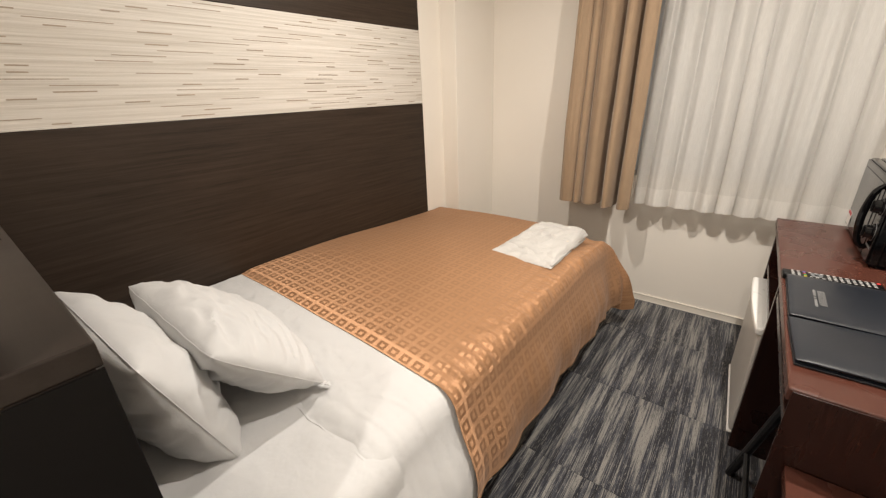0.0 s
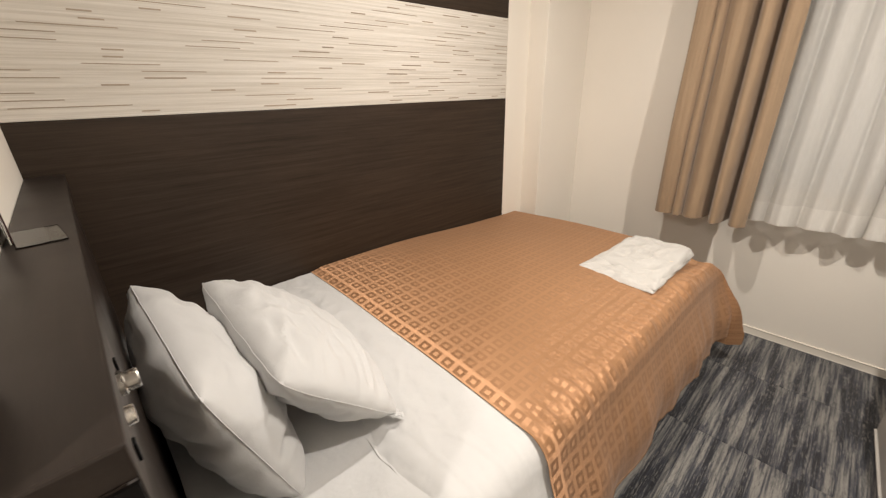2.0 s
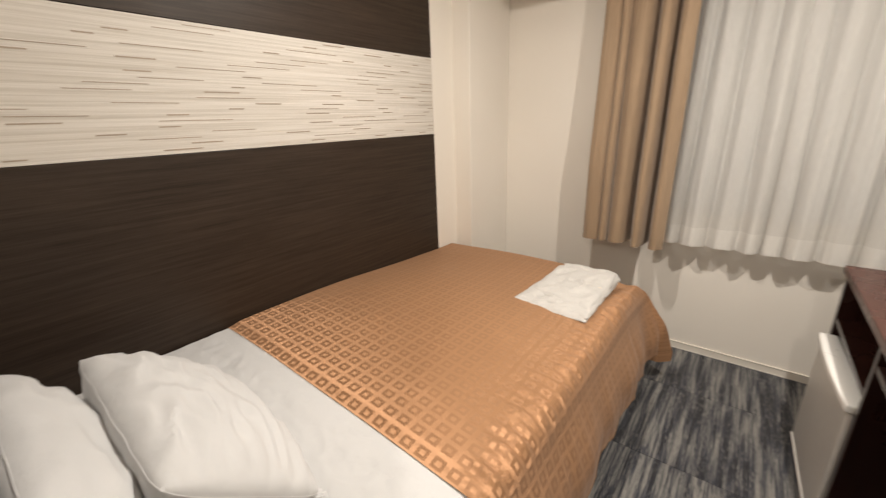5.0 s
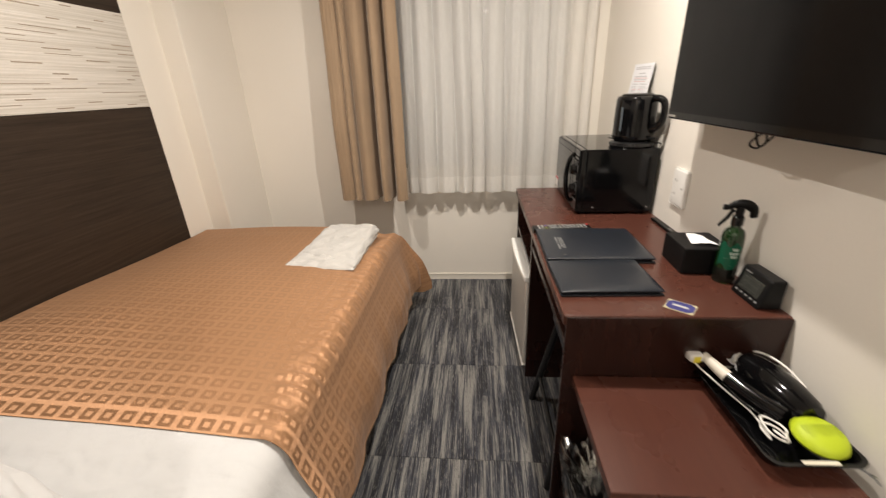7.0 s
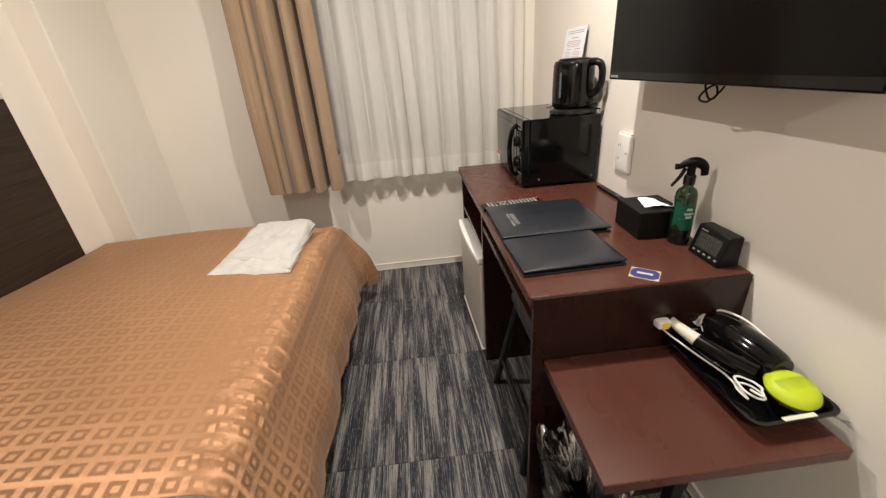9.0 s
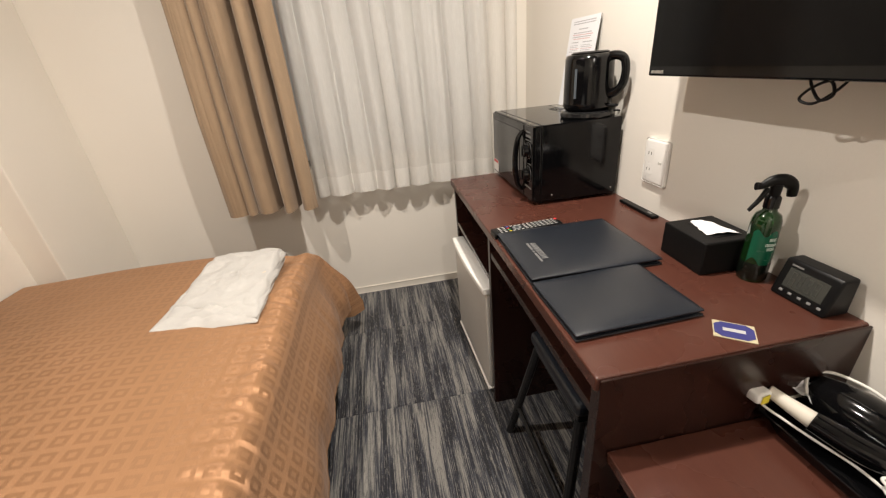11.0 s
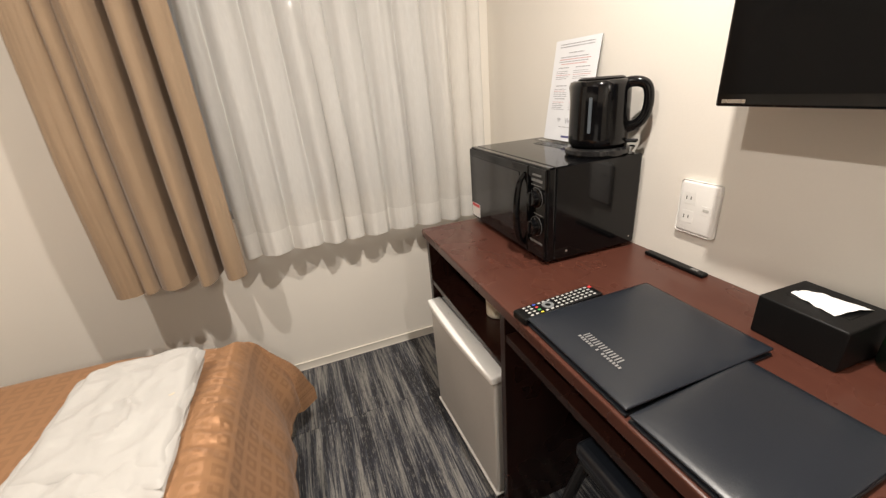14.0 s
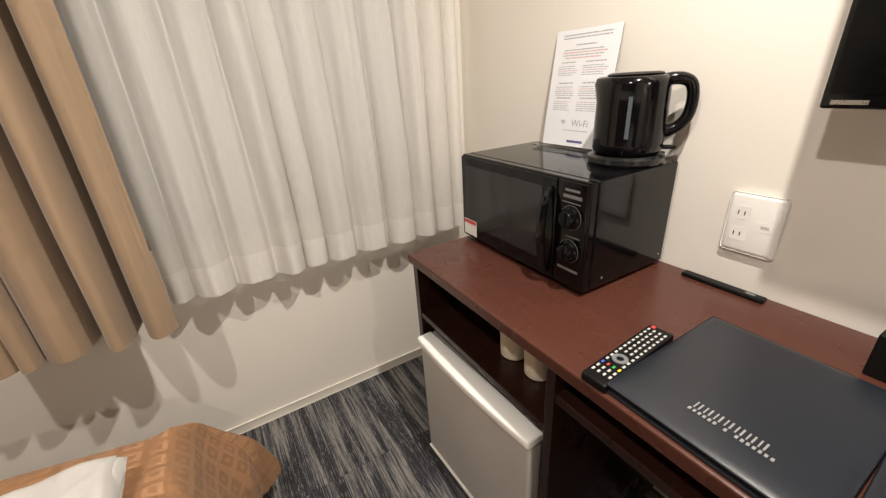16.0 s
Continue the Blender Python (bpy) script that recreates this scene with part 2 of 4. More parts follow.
def turned(profile, steps=32, bm=None, m=None):
    """A lathe body about z from (radius, height) pairs."""
    fresh = bmesh.new()
    rings = []
    for r, z in profile:
        if r < 1e-5:
            rings.append([fresh.verts.new((0, 0, z))])
        else:
            rings.append([fresh.verts.new((r * math.cos(a), r * math.sin(a), z)) for a in (2 * math.pi * k / steps for k in range(steps))])
    for a, b in zip(rings, rings[1:]):
        for k in range(steps):
            n = (k + 1) % steps
            if len(a) == 1 and len(b) > 1:
                fresh.faces.new((a[0], b[k], b[n]))
            elif len(b) == 1 and len(a) > 1:
                fresh.faces.new((a[k], a[n], b[0]))
            elif len(a) > 1:
                fresh.faces.new((a[k], a[n], b[n], b[k]))
    if m is not None:
        bmesh.ops.transform(fresh, matrix=m, verts=fresh.verts)
    return fresh if bm is None else joined(bm, fresh)


def sheet(nu, nv, f, uv=None):
    """A grid of (nu + 1) x (nv + 1) points f(u, v), u and v from 0 to 1."""
    bm = bmesh.new()
    grid = [[bm.verts.new(f(i / nu, j / nv)) for j in range(nv + 1)] for i in range(nu + 1)]
    layer = bm.loops.layers.uv.new("UVMap")
    for i in range(nu):
        for j in range(nv):
            face = bm.faces.new((grid[i][j], grid[i + 1][j], grid[i + 1][j + 1], grid[i][j + 1]))
            if uv:
                for loop, (a, b) in zip(face.loops, ((i, j), (i + 1, j), (i + 1, j + 1), (i, j + 1))):
                    loop[layer].uv = uv(a / nu, b / nv)
    return bm


def tube(points, radius, steps=10, closed=False):
    """A round tube along points."""
    bm = bmesh.new()
    pts = [Vector(p) for p in points]
    rings = []
    for k, p in enumerate(pts):
        a, b = pts[max(0, k - 1)], pts[min(len(pts) - 1, k + 1)]
        way = (b - a).normalized()
        q = way.to_track_quat("Z", "Y") if k == 0 else last.rotation_difference(way) @ q
        last = way
        r = radius(k / (len(pts) - 1)) if callable(radius) else radius
        rings.append([bm.verts.new(p + q @ Vector((r * math.cos(t), r * math.sin(t), 0))) for t in (2 * math.pi * s / steps for s in range(steps))])
    for a, b in zip(rings, rings[1:]):
        for s in range(steps):
            n = (s + 1) % steps
            bm.faces.new((a[s], a[n], b[n], b[s]))
    bm.faces.new(rings[0])
    bm.faces.new(rings[-1][::-1])
    return bm


def curve_points(points, n=40):
    """A smooth line through points."""
    pts = [Vector(p) for p in points]
    pts = [2 * pts[0] - pts[1]] + pts + [2 * pts[-1] - pts[-2]]
    out = []
    for k in range(n + 1):
        s = k / n * (len(pts) - 3)
        i = min(int(s), len(pts) - 4)
        t = s - i
        a, b, c, d = pts[i:i + 4]
        out.append(0.5 * (2 * b + (c - a) * t + (2 * a - 5 * b + 4 * c - d) * t * t + (3 * b - a - 3 * c + d) * t ** 3))
    return out


def thicken(ob, thickness, offset=-1.0):
    mod = ob.modifiers.new("thickness", "SOLIDIFY")
    mod.thickness, mod.offset = thickness, offset
    return ob


def smooth01(t):
    t = max(0.0, min(1.0, t))
    return t * t * (3 - 2 * t)


# ---- the room ----
WEST, EAST, NORTH, HEAD = -1.665, 0.485, 1.585, -0.845
SOFFIT = 1.905


def structure(name, bm, material, label=""):
    return tagged(part(name, bm, material, None, label), label, "", "", "structure")


floor = structure("floor", cuboid(WEST - 0.2, EAST + 0.2, -4.2, NORTH + 0.3, -0.12, -0.012), plain("screed", (0.25, 0.24, 0.23), 0.9), "striped dark blue-grey carpet tile floor")
ceiling = structure("ceiling", cuboid(WEST - 0.2, EAST + 0.2, -4.2, NORTH + 0.3, CEIL, CEIL + 0.12), CEILING, "plain white papered ceiling")
wall_west = structure("wall_west", cuboid(WEST - 0.2, WEST - 0.022, HEAD - 0.1, NORTH + 0.3, 0, CEIL), PAPER, "long wall clad in dark wood with an ivory band")
structure("wall_corner", cuboid(WEST - 0.021, WEST, 0.985, 1.165, 0, CEIL), PAPER, "cream papered wall beside the panelling")
structure("column_corner", cuboid(WEST - 0.021, -1.557, 1.1655, NORTH, 0, CEIL, 0.004), PAPER, "cream papered column in the room corner")
wall_east = structure("wall_east", cuboid(EAST, EAST + 0.2, -4.2, NORTH + 0.3, 0, CEIL), PAPER, "cream papered wall beside the desk")
structure("wall_south", cuboid(WEST - 0.2, -0.545, HEAD - 0.12, HEAD, 0, CEIL), PAPER, "cream papered wall behind the bed head")
structure("wall_entry_side", cuboid(-0.665, -0.545, -4.2, HEAD - 0.121, 0, CEIL), PAPER, "cream papered wall of the entry passage")
structure("wall_entry_end", cuboid(-0.544, EAST, -4.2, -4.08, 0, CEIL), PAPER, "cream papered wall at the end of the entry")
structure("beam_soffit", cuboid(-1.5565, EAST, 1.22, NORTH, SOFFIT, CEIL, 0.003), PAPER, "cream papered beam over the window")

# window wall with its opening
WX0, WX1, WZ0, WZ1 = -0.70, 0.28, 0.74, 1.86
north = bmesh.new()
cuboid(WEST - 0.02, WX0, NORTH, NORTH + 0.22, 0, CEIL, bm=north)
cuboid(WX1, EAST, NORTH, NORTH + 0.22, 0, CEIL, bm=north)
cuboid(WX0, WX1, NORTH, NORTH + 0.22, 0, WZ0, bm=north)
cuboid(WX0, WX1, NORTH, NORTH + 0.22, WZ1, CEIL, bm=north)
wall_north = structure("wall_north", north, PAPER, "cream papered window wall")

# panelling of the bed wall: dark boards, ivory band, dark boards
BAND0, BAND1 = 1.178, 1.540
for z0, z1 in ((0.0, BAND0 - 0.0015), (BAND1 + 0.0015, CEIL)):
    part("wood_panel", cuboid(WEST - 0.0215, WEST, HEAD, 0.984, z0, z1, 0.0012), WALNUT, wall_west, "dark walnut wood-grain panel")
band = part("ivory_band", cuboid(WEST - 0.0215, WEST - 0.002, HEAD, 0.984, BAND0, BAND1), IVORY, wall_west, "ribbed ivory band with short taupe dashes")
rng = random.Random(4)
dashes = bmesh.new()
rows = 22
for r in range(rows):
    z = BAND0 + 0.012 + r * (BAND1 - BAND0 - 0.022) / (rows - 1)
    y = HEAD - rng.random() * 0.35
    while y < 0.98:
        length = rng.choice((0.045, 0.06, 0.10, 0.13, 0.17, 0.21)) * rng.uniform(0.9, 1.1)
        high = 0.0022 if length > 0.11 else 0.0036
        a, b = max(HEAD + 0.002, y), min(0.982, y + length)
        if b - a > 0.02:
            cuboid(WEST - 0.004, WEST - 0.0012, a, b, z - high / 2, z + high / 2, bm=dashes)
        y += length + rng.uniform(0.16, 0.46)
part("dash_inlay", dashes, DASH, band, "thin taupe dashes")

# skirting: a thin strip with a raised bead along its top and foot
def skirting(along_x, a, b):
    bm = bmesh.new()
    for z0, z1, proud in ((0.0, 0.0035, 0.0085), (0.0036, 0.0365, 0.0055), (0.0366, 0.040, 0.0085)):
        if along_x:
            cuboid(a, b, NORTH - proud, NORTH, z0, z1, 0.0007, bm)
        else:
            cuboid(EAST - proud, EAST, a, b, z0, z1, 0.0007, bm)
    structure("baseboard", bm, TRIM, "thin cream skirting board with beaded edges")


skirting(True, -1.556, EAST - 0.009)
skirting(False, -4.08, NORTH - 0.0092)

# window
window = thing("window_1", "aluminium window with dark night glass behind curtains", "window", kind="structure")
fr = bmesh.new()
for b in ((WX0, WX1, WZ0, WZ0 + 0.04), (WX0, WX1, WZ1 - 0.04, WZ1), (WX0, WX0 + 0.04, WZ0 + 0.04, WZ1 - 0.04), (WX1 - 0.04, WX1, WZ0 + 0.04, WZ1 - 0.04), (-0.225, -0.195, WZ0 + 0.04, WZ1 - 0.04)):
    cuboid(b[0], b[1], NORTH + 0.03, NORTH + 0.075, b[2], b[3], 0.003, fr)
part("window_frame", fr, ALUMINIUM, window)
part("window_sill", cuboid(WX0 + 0.001, WX1 - 0.001, NORTH + 0.001, NORTH + 0.029, WZ0 + 0.0005, WZ0 + 0.012, 0.002), TRIM, window)
FROST = Nodes("frosted_window_film").set(Base_Color=(0.46, 0.48, 0.50), Roughness=0.03).mat
for x0, x1 in ((WX0 + 0.04, -0.225), (-0.195, WX1 - 0.04)):
    part("pane", cuboid(x0, x1, NORTH + 0.05, NORTH + 0.055, WZ0 + 0.04, WZ1 - 0.04), FROST, window)

# downlights
for x, y in ((0.03, 0.36), (-0.88, 0.31), (-0.06, -1.90)):
    d = thing("downlight", "round white recessed ceiling downlight", "ceiling light", pose(x, y, CEIL), "ceiling downlights")
    part("trim_ring", turned([(0.050, -0.001), (0.052, -0.010), (0.066, -0.008), (0.068, -0.001)]), WHITE_PLASTIC, d)

# ---- bed ----
BED_W, BED_E, TOP = -1.655, -0.605, 0.548
bed = thing("bed", "single bed with dark base and white mattress", "bed", pose(-1.13, 0.19, 0))
inv = bed.matrix_basis.inverted()


def bedpart(name, bm, mat, label=""):
    bmesh.ops.transform(bm, matrix=inv, verts=bm.verts)
    return part(name, bm, mat, bed, label)


bedpart("base", cuboid(-1.64, -0.64, -0.76, 1.13, 0.09, 0.29, 0.012), BLACK_CLOTH, "black cloth bed base")
for x in (-1.58, -0.70):
    for y in (-0.68, 1.05):
        bedpart("leg", turned([(0, 0), (0.026, 0), (0.028, 0.01), (0.028, 0.095), (0, 0.095)], 16, m=pose(x, y, 0)), BLACK)
bedpart("mattress", cuboid(-1.65, -0.650, -0.77, 1.09, 0.291, 0.508, 0.045, segments=4), SHEET, "white sheeted mattress")


def drape(u_near, u_foot, length_foot, side, x_edge, top, flare, wave, seed, lift=0.0, crown=0.012, pucker=0.0, edge=0.0, tuck=0.0, sink=0.0):
    """Cloth over the bed: along u from the head end over the foot, along v from the wall over the open side."""
    across = x_edge - BED_W
    lu, lv = (u_foot - u_near) + length_foot, across + side

    def f(u, v):
        s, w = u * lu, v * lv
        a, b = max(0.0, s - (u_foot - u_near)), max(0.0, w - across)
        y, x = u_near + min(s, u_foot - u_near), BED_W + min(w, across)
        far = smooth01((y - 0.05) / 1.0)
        side_at = min(1, w / across)
        z = top + lift + (0.044 - 0.050 * far) * (1 - side_at) - 0.010 * side_at + crown * math.sin(math.pi * side_at)
        z += 0.006 * noise.noise((x * 3, y * 3, seed))
        if edge:
            y += edge * (noise.noise((x * 7, seed, 0.3)) + 0.5 * noise.noise((x * 19, seed, 2.3))) * (1 - u) ** 2
            calm = 1 - smooth01((y + 0.29) / 0.08)
            z += calm * (0.006 * noise.noise((x * 9 + y * 6, y * 14 - x * 4, seed)) + 0.003 * noise.noise((x * 26, y * 20, seed)))
            ridge = 0.5 - abs(noise.noise((x * 5 + y * 7, y * 8 - x * 6, seed + 4))) * 2.2
            z += calm * (0.005 * max(0.0, ridge) ** 2 * 2 + 0.0016 * noise.noise((x * 50 + y * 20, y * 46, seed)))
        z -= tuck * (1 - smooth01(s / 0.05)) + sink * smooth01((y + 0.195) / 0.05)
        z -= 0.030 * smooth01((y - 0.80) / 0.28) * smooth01((side_at - 0.70) / 0.30)
        R = 0.065

        def over(t):
            if t <= 0:
                return 0.0, 0.0
            q = R * math.pi / 2
            if t < q:
                return R * math.sin(t / R), R * (1 - math.cos(t / R))
            return R, R + (t - q)
        ox, dx = over(b)
        oy, dy = over(a)
        fall = max(dx, dy)
        both = min(dx, dy)
        hang = smooth01((fall - 0.03) / 0.25)
        x += ox + (flare * hang + 0.22 * both if b > 0 else 0)
        y += oy + (flare * 0.4 * hang + 0.16 * both if a > 0 else 0)
        ripple = wave * (1 + 1.3 * smooth01((y - 0.55) / 0.5)) * hang * (math.sin(y * 17 + seed + 2.0 * math.sin(y * 5)) + 1.4 * noise.noise((y * 9, fall * 3, seed)) + 0.7 * noise.noise((y * 26, fall * 7, seed)))
        if pucker:
            z += pucker * noise.noise((y * 42, w * 16, seed)) * max(0.0, 1 - abs(w - across - 0.03) / 0.09)
        if b > 0:
            x += ripple
        if a > 0:
            y += wave * hang * math.sin(x * 19 + seed)
        return Vector((x, y, z - fall))
    return f, lu, lv


f, lu, lv = drape(-0.455, -0.10, 0.0, 0.385, -0.678, TOP, 0.066, 0.007, 2.0, -0.006, edge=0.022, tuck=0.017, sink=0.012)
duvet = tagged(thicken(part("duvet", sheet(70, 150, f), SHEET, None, "", sharp=80), 0.0035), "white cotton duvet folded under the bedspread", "duvet")
part("folded_edge", tube([f(0.012, k / 140) + Vector((0, 0, 0.001)) for k in range(141)], 0.0022, 6), SHEET, duvet, "folded cotton edge", sharp=80)
f2, lu2, lv2 = drape(-0.768, -0.40, 0.0, 0.30, -0.665, TOP - 0.022, 0.008, 0.004, 5.0, edge=0.006)
under = tagged(thicken(part("bed_sheet", sheet(24, 60, f2), SHEET, None, "", sharp=80), 0.004), "white cotton bottom sheet over the mattress", "bed sheet")
f3, lu3, lv3 = drape(-0.20, 1.085, 0.43, 0.372, -0.665, TOP + 0.004, 0.066, 0.006, 2.0, pucker=0.013, tuck=0.0075)
spread = part("bedspread", sheet(200, 150, f3, lambda u, v: (u * lu3, v * lv3 + 0.0187)), SATIN, None, "", sharp=80)
part("stitched_hem", tube([f3(k / 120, 1.0) for k in range(121)], 0.0022, 6), plain("copper_thread", (0.22, 0.12, 0.06), 0.7), spread, "rolled satin hem", sharp=80)
tagged(thicken(spread, 0.0015), "copper satin bedspread with woven ringed squares", "bedspread")


def pillow(name, length, height, thick, at, seed, label):
    def side(sign):
        def f(u, v):
            a, b = 2 * u - 1, 2 * v - 1
            e = max(0.0, 1 - abs(a) ** 2.6) ** 0.58 * max(0.0, 1 - abs(b) ** 2.4) ** 0.60
            x = a * length / 2 * (1 - 0.03 * (1 - b * b)) * (1 - 0.09 * b ** 4 * abs(a) ** 2)
            y = b * height / 2 * (1 - 0.05 * (1 - a * a)) * (1 - 0.10 * a ** 4 * abs(b) ** 2)
            n = noise.noise((a * 1.3, b * 1.3, seed + sign)) * 0.014 * e
            fold = noise.noise((a * 2.5 + b * 1.5, b * 5.5 - a * 1.5, seed * 2 + sign)) * 0.010 * e ** 0.5
            edge = max(abs(a), abs(b))
            crease = (0.5 - abs(noise.noise((a * 2.2 - b * 3.1, b * 4.0 + a * 1.2, seed + 5 * sign))) * 2.4) * 0.0080 * min(1.0, e * 1.6) * (0.3 + edge)
            fine = 0.0018 * noise.noise((a * 9 + b * 4, b * 11, seed)) * min(1.0, e * 2.5)
            y += 0.005 * noise.noise((a * 4, seed, 1.0)) * abs(b)
            return Vector((x, y, sign * (thick / 2 * e + n + fold + crease + fine)))
        return f
    bm = sheet(72, 52, side(1))
    joined(bm, sheet(72, 52, side(-1)))
    bmesh.ops.remove_doubles(bm, verts=bm.verts, dist=0.0006)
    ob = part(name, bm, SHEET, None, "", at, 80)
    rim = [side(1)(u, v) for u, v in [(k / 30, 0) for k in range(30)] + [(1, k / 20) for k in range(20)] + [(1 - k / 30, 1) for k in range(30)] + [(0, 1 - k / 20) for k in range(21)]]
    part("seam", tube(rim, 0.0009, 6), SHEET, ob, "stitched pillow seam", sharp=80)

    def flap(u, v):
        fold = 0.010 * math.sin(3.2 * u) * (v - 0.4) + 0.005 * noise.noise((u * 4, v * 4, seed + 2))
        return Vector((length * 0.445 + 0.022 * u, -height * 0.462 + 0.034 * v * (1 - 0.35 * u) - 0.010 * u, fold))
    thicken(part("case_flap", sheet(10, 8, flap), SHEET, ob, "loose corner of the pillow case", sharp=80), 0.0012)
    return tagged(ob, label, "pillow", "bed pillows")


pillow("pillow", 0.575, 0.365, 0.185, pose(-1.135, -0.668, 0.668, 109, 0, 2), 3.0, "plump white cotton pillow standing against the headboard")
pillow("pillow", 0.566, 0.335, 0.175, pose(-1.131, -0.490, 0.676, 136, 0, -1), 7.0, "plump white cotton pillow leaning on another")

# ---- head console ----
CON_Z, CON_E, CON_F = 1.052, -0.545, -0.772
console = thing("headboard_console", "dark laminate headboard ledge with control plate", "headboard", pose(-1.1, -0.8, 0))
inv = console.matrix_basis.inverted()


def conpart(name, bm, mat, parent=None, label=""):
    bmesh.ops.transform(bm, matrix=inv, verts=bm.verts)
    return part(name, bm, mat, parent or console, label)


conpart("top", cuboid(WEST + 0.001, CON_E, HEAD + 0.001, CON_F, CON_Z - 0.025, CON_Z, 0.002), CONSOLE)
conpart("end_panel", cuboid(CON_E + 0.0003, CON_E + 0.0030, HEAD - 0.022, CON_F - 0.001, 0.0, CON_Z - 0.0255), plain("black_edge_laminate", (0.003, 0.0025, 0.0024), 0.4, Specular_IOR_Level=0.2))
conpart("front_panel", cuboid(WEST + 0.001, CON_E - 0.001, HEAD + 0.001, CON_F - 0.006, 0.0, CON_Z - 0.0252, 0.001), CONSOLE)
plate = conpart("control_plate", cuboid(-0.835, -0.596, CON_F - 0.006, CON_F - 0.0045, 0.942, 1.005, 0.0006), plain("bronze_steel", (0.065, 0.054, 0.046), 0.42, 0.6), None, "brushed bronze steel switch plate")
knob_at = pose(-0.727, CON_F - 0.0045, 0.981, -90)
conpart("reading_lamp_head", turned([(0, 0), (0.015, 0), (0.015, 0.006), (0.012, 0.008), (0.012, 0.020), (0.011, 0.022), (0, 0.022)], 24, m=knob_at @ Matrix.Diagonal((0.8, 0.8, 0.72, 1))), STEEL, plate, "steel cylinder lamp head")
conpart("dial", turned([(0, 0), (0.009, 0), (0.008, 0.006), (0.007, 0.0065), (0, 0.0065)], 20, m=pose(-0.674, CON_F - 0.0045, 0.981, -90)), STEEL, plate)
conpart("rocker_switch", cuboid(-0.640, -0.630, CON_F - 0.0045, CON_F - 0.002, 0.968, 0.985, 0.001), BLACK, plate)
conpart("indicator", cuboid(-0.782, -0.775, CON_F - 0.0045, CON_F - 0.002, 0.967, 0.981, 0.001), BLACK, plate)

# ---- curtains ----
def pleated(x0, x1, z0, z1, y, widths, depths, seed, round_=1.0, hem=0.0, lap=None, slant=0.0, fine=0.0, floors=None, gaps=None):
    """A hanging curtain of uneven folds, shallower where it is gathered at the top."""
    total = sum(widths)
    ends = [sum(widths[:k]) / total for k in range(len(widths) + 1)]

    def f(u, v):
        z = z1 + (z0 - z1) * v
        w = min(0.9999, max(0.0, u + 0.012 * noise.noise((u * 3, v * 1.6, seed)) * math.sin(math.pi * u) * 2))
        k = max(i for i in range(len(widths)) if ends[i] <= w)
        t = (w - ends[k]) / (ends[k + 1] - ends[k])
        amp = depths[k] * (0.50 + 0.50 * v + 0.22 * noise.noise((k * 1.7, v * 1.8, seed)))
        q = t
        if gaps:
            g0, g1 = gaps[k] * v ** 0.7, gaps[k + 1] * v ** 0.7
            q = min(1.0, max(0.0, (t - g0) / (1 - g0 - g1)))
        bulge = max(0.0, (1 - math.cos(2 * math.pi * q)) / 2) ** round_
        if floors:
            low = floors[k] + (floors[k + 1] - floors[k]) * t
            bulge = low + (1 - low) * bulge
        x = x0 + (x1 - x0) * u - (lap[k] if lap else 0.12) * amp * math.sin(2 * math.pi * t) + slant * (1 - v) * (1 - u) ** 4
        crease = fine * noise.noise((u * 52, v * 1.2, seed + 3)) + 0.0035 * noise.noise((u * 24, v * 3, seed)) + 0.002 * noise.noise((u * 60, v * 7, seed))
        return Vector((x, y - amp * bulge + crease, z + hem * (bulge - 0.5) * v ** 8))
    return f


rng = random.Random(21)
FOLDS = [rng.uniform(0.55, 1.5) for k in range(11)]
DEEP = [0.036 + 0.038 * (w / 1.5) * rng.uniform(0.6, 1.2) for w in FOLDS]
LAPS = [rng.uniform(0.10, 0.30) for w in FOLDS]
cloth_at = pleated(-0.608, 0.41, 0.625, SOFFIT - 0.03, 1.515, FOLDS, DEEP, 2.2, 0.8, 0.006, LAPS, 0.018, 0.009)
sheer = part("sheer_curtain", sheet(420, 30, cloth_at), VOILE, None, "", sharp=80)
tagged(sheer, "white voile curtain hanging in soft pleats", "curtain")
hem = part("hem", sheet(420, 3, lambda u, v: cloth_at(u, 0.925 + 0.0745 * v) + Vector((0, -0.002, 0))), VOILE_HEM, sheer, "doubled hem", sharp=80)
drapes = part("brown_curtain", sheet(340, 40, pleated(-0.965, -0.585, 0.625, SOFFIT - 0.02, 1.490, (0.20, 0.09, 0.29, 0.22, 0.20), (0.158, 0.158, 0.180, 0.185, 0.170), 5.3, 0.42, 0.0, (0.03, 0.03, 0.03, 0.03, 0.03), 0.0, 0.0, (0.88, 0.76, 0.62, 0.0, 0.0, 0.8), (0.0, 0.0, 0.0, 0.055, 0.065, 0.0))), CURTAIN, None, "", sharp=80)
tagged(thicken(drapes, 0.003), "tan blackout curtain drawn to one side", "curtain")
rail = thing("curtain_rail", "dark double curtain rail under the beam", "curtain rail", pose(-0.28, 1.43, SOFFIT))
for y in (-0.045, 0.045):
    part("track", cuboid(-0.70, 0.72, y - 0.012, y + 0.012, -0.022, -0.0005, 0.002), plain("bronze_rail", (0.06, 0.045, 0.035), 0.4, 0.6), rail)

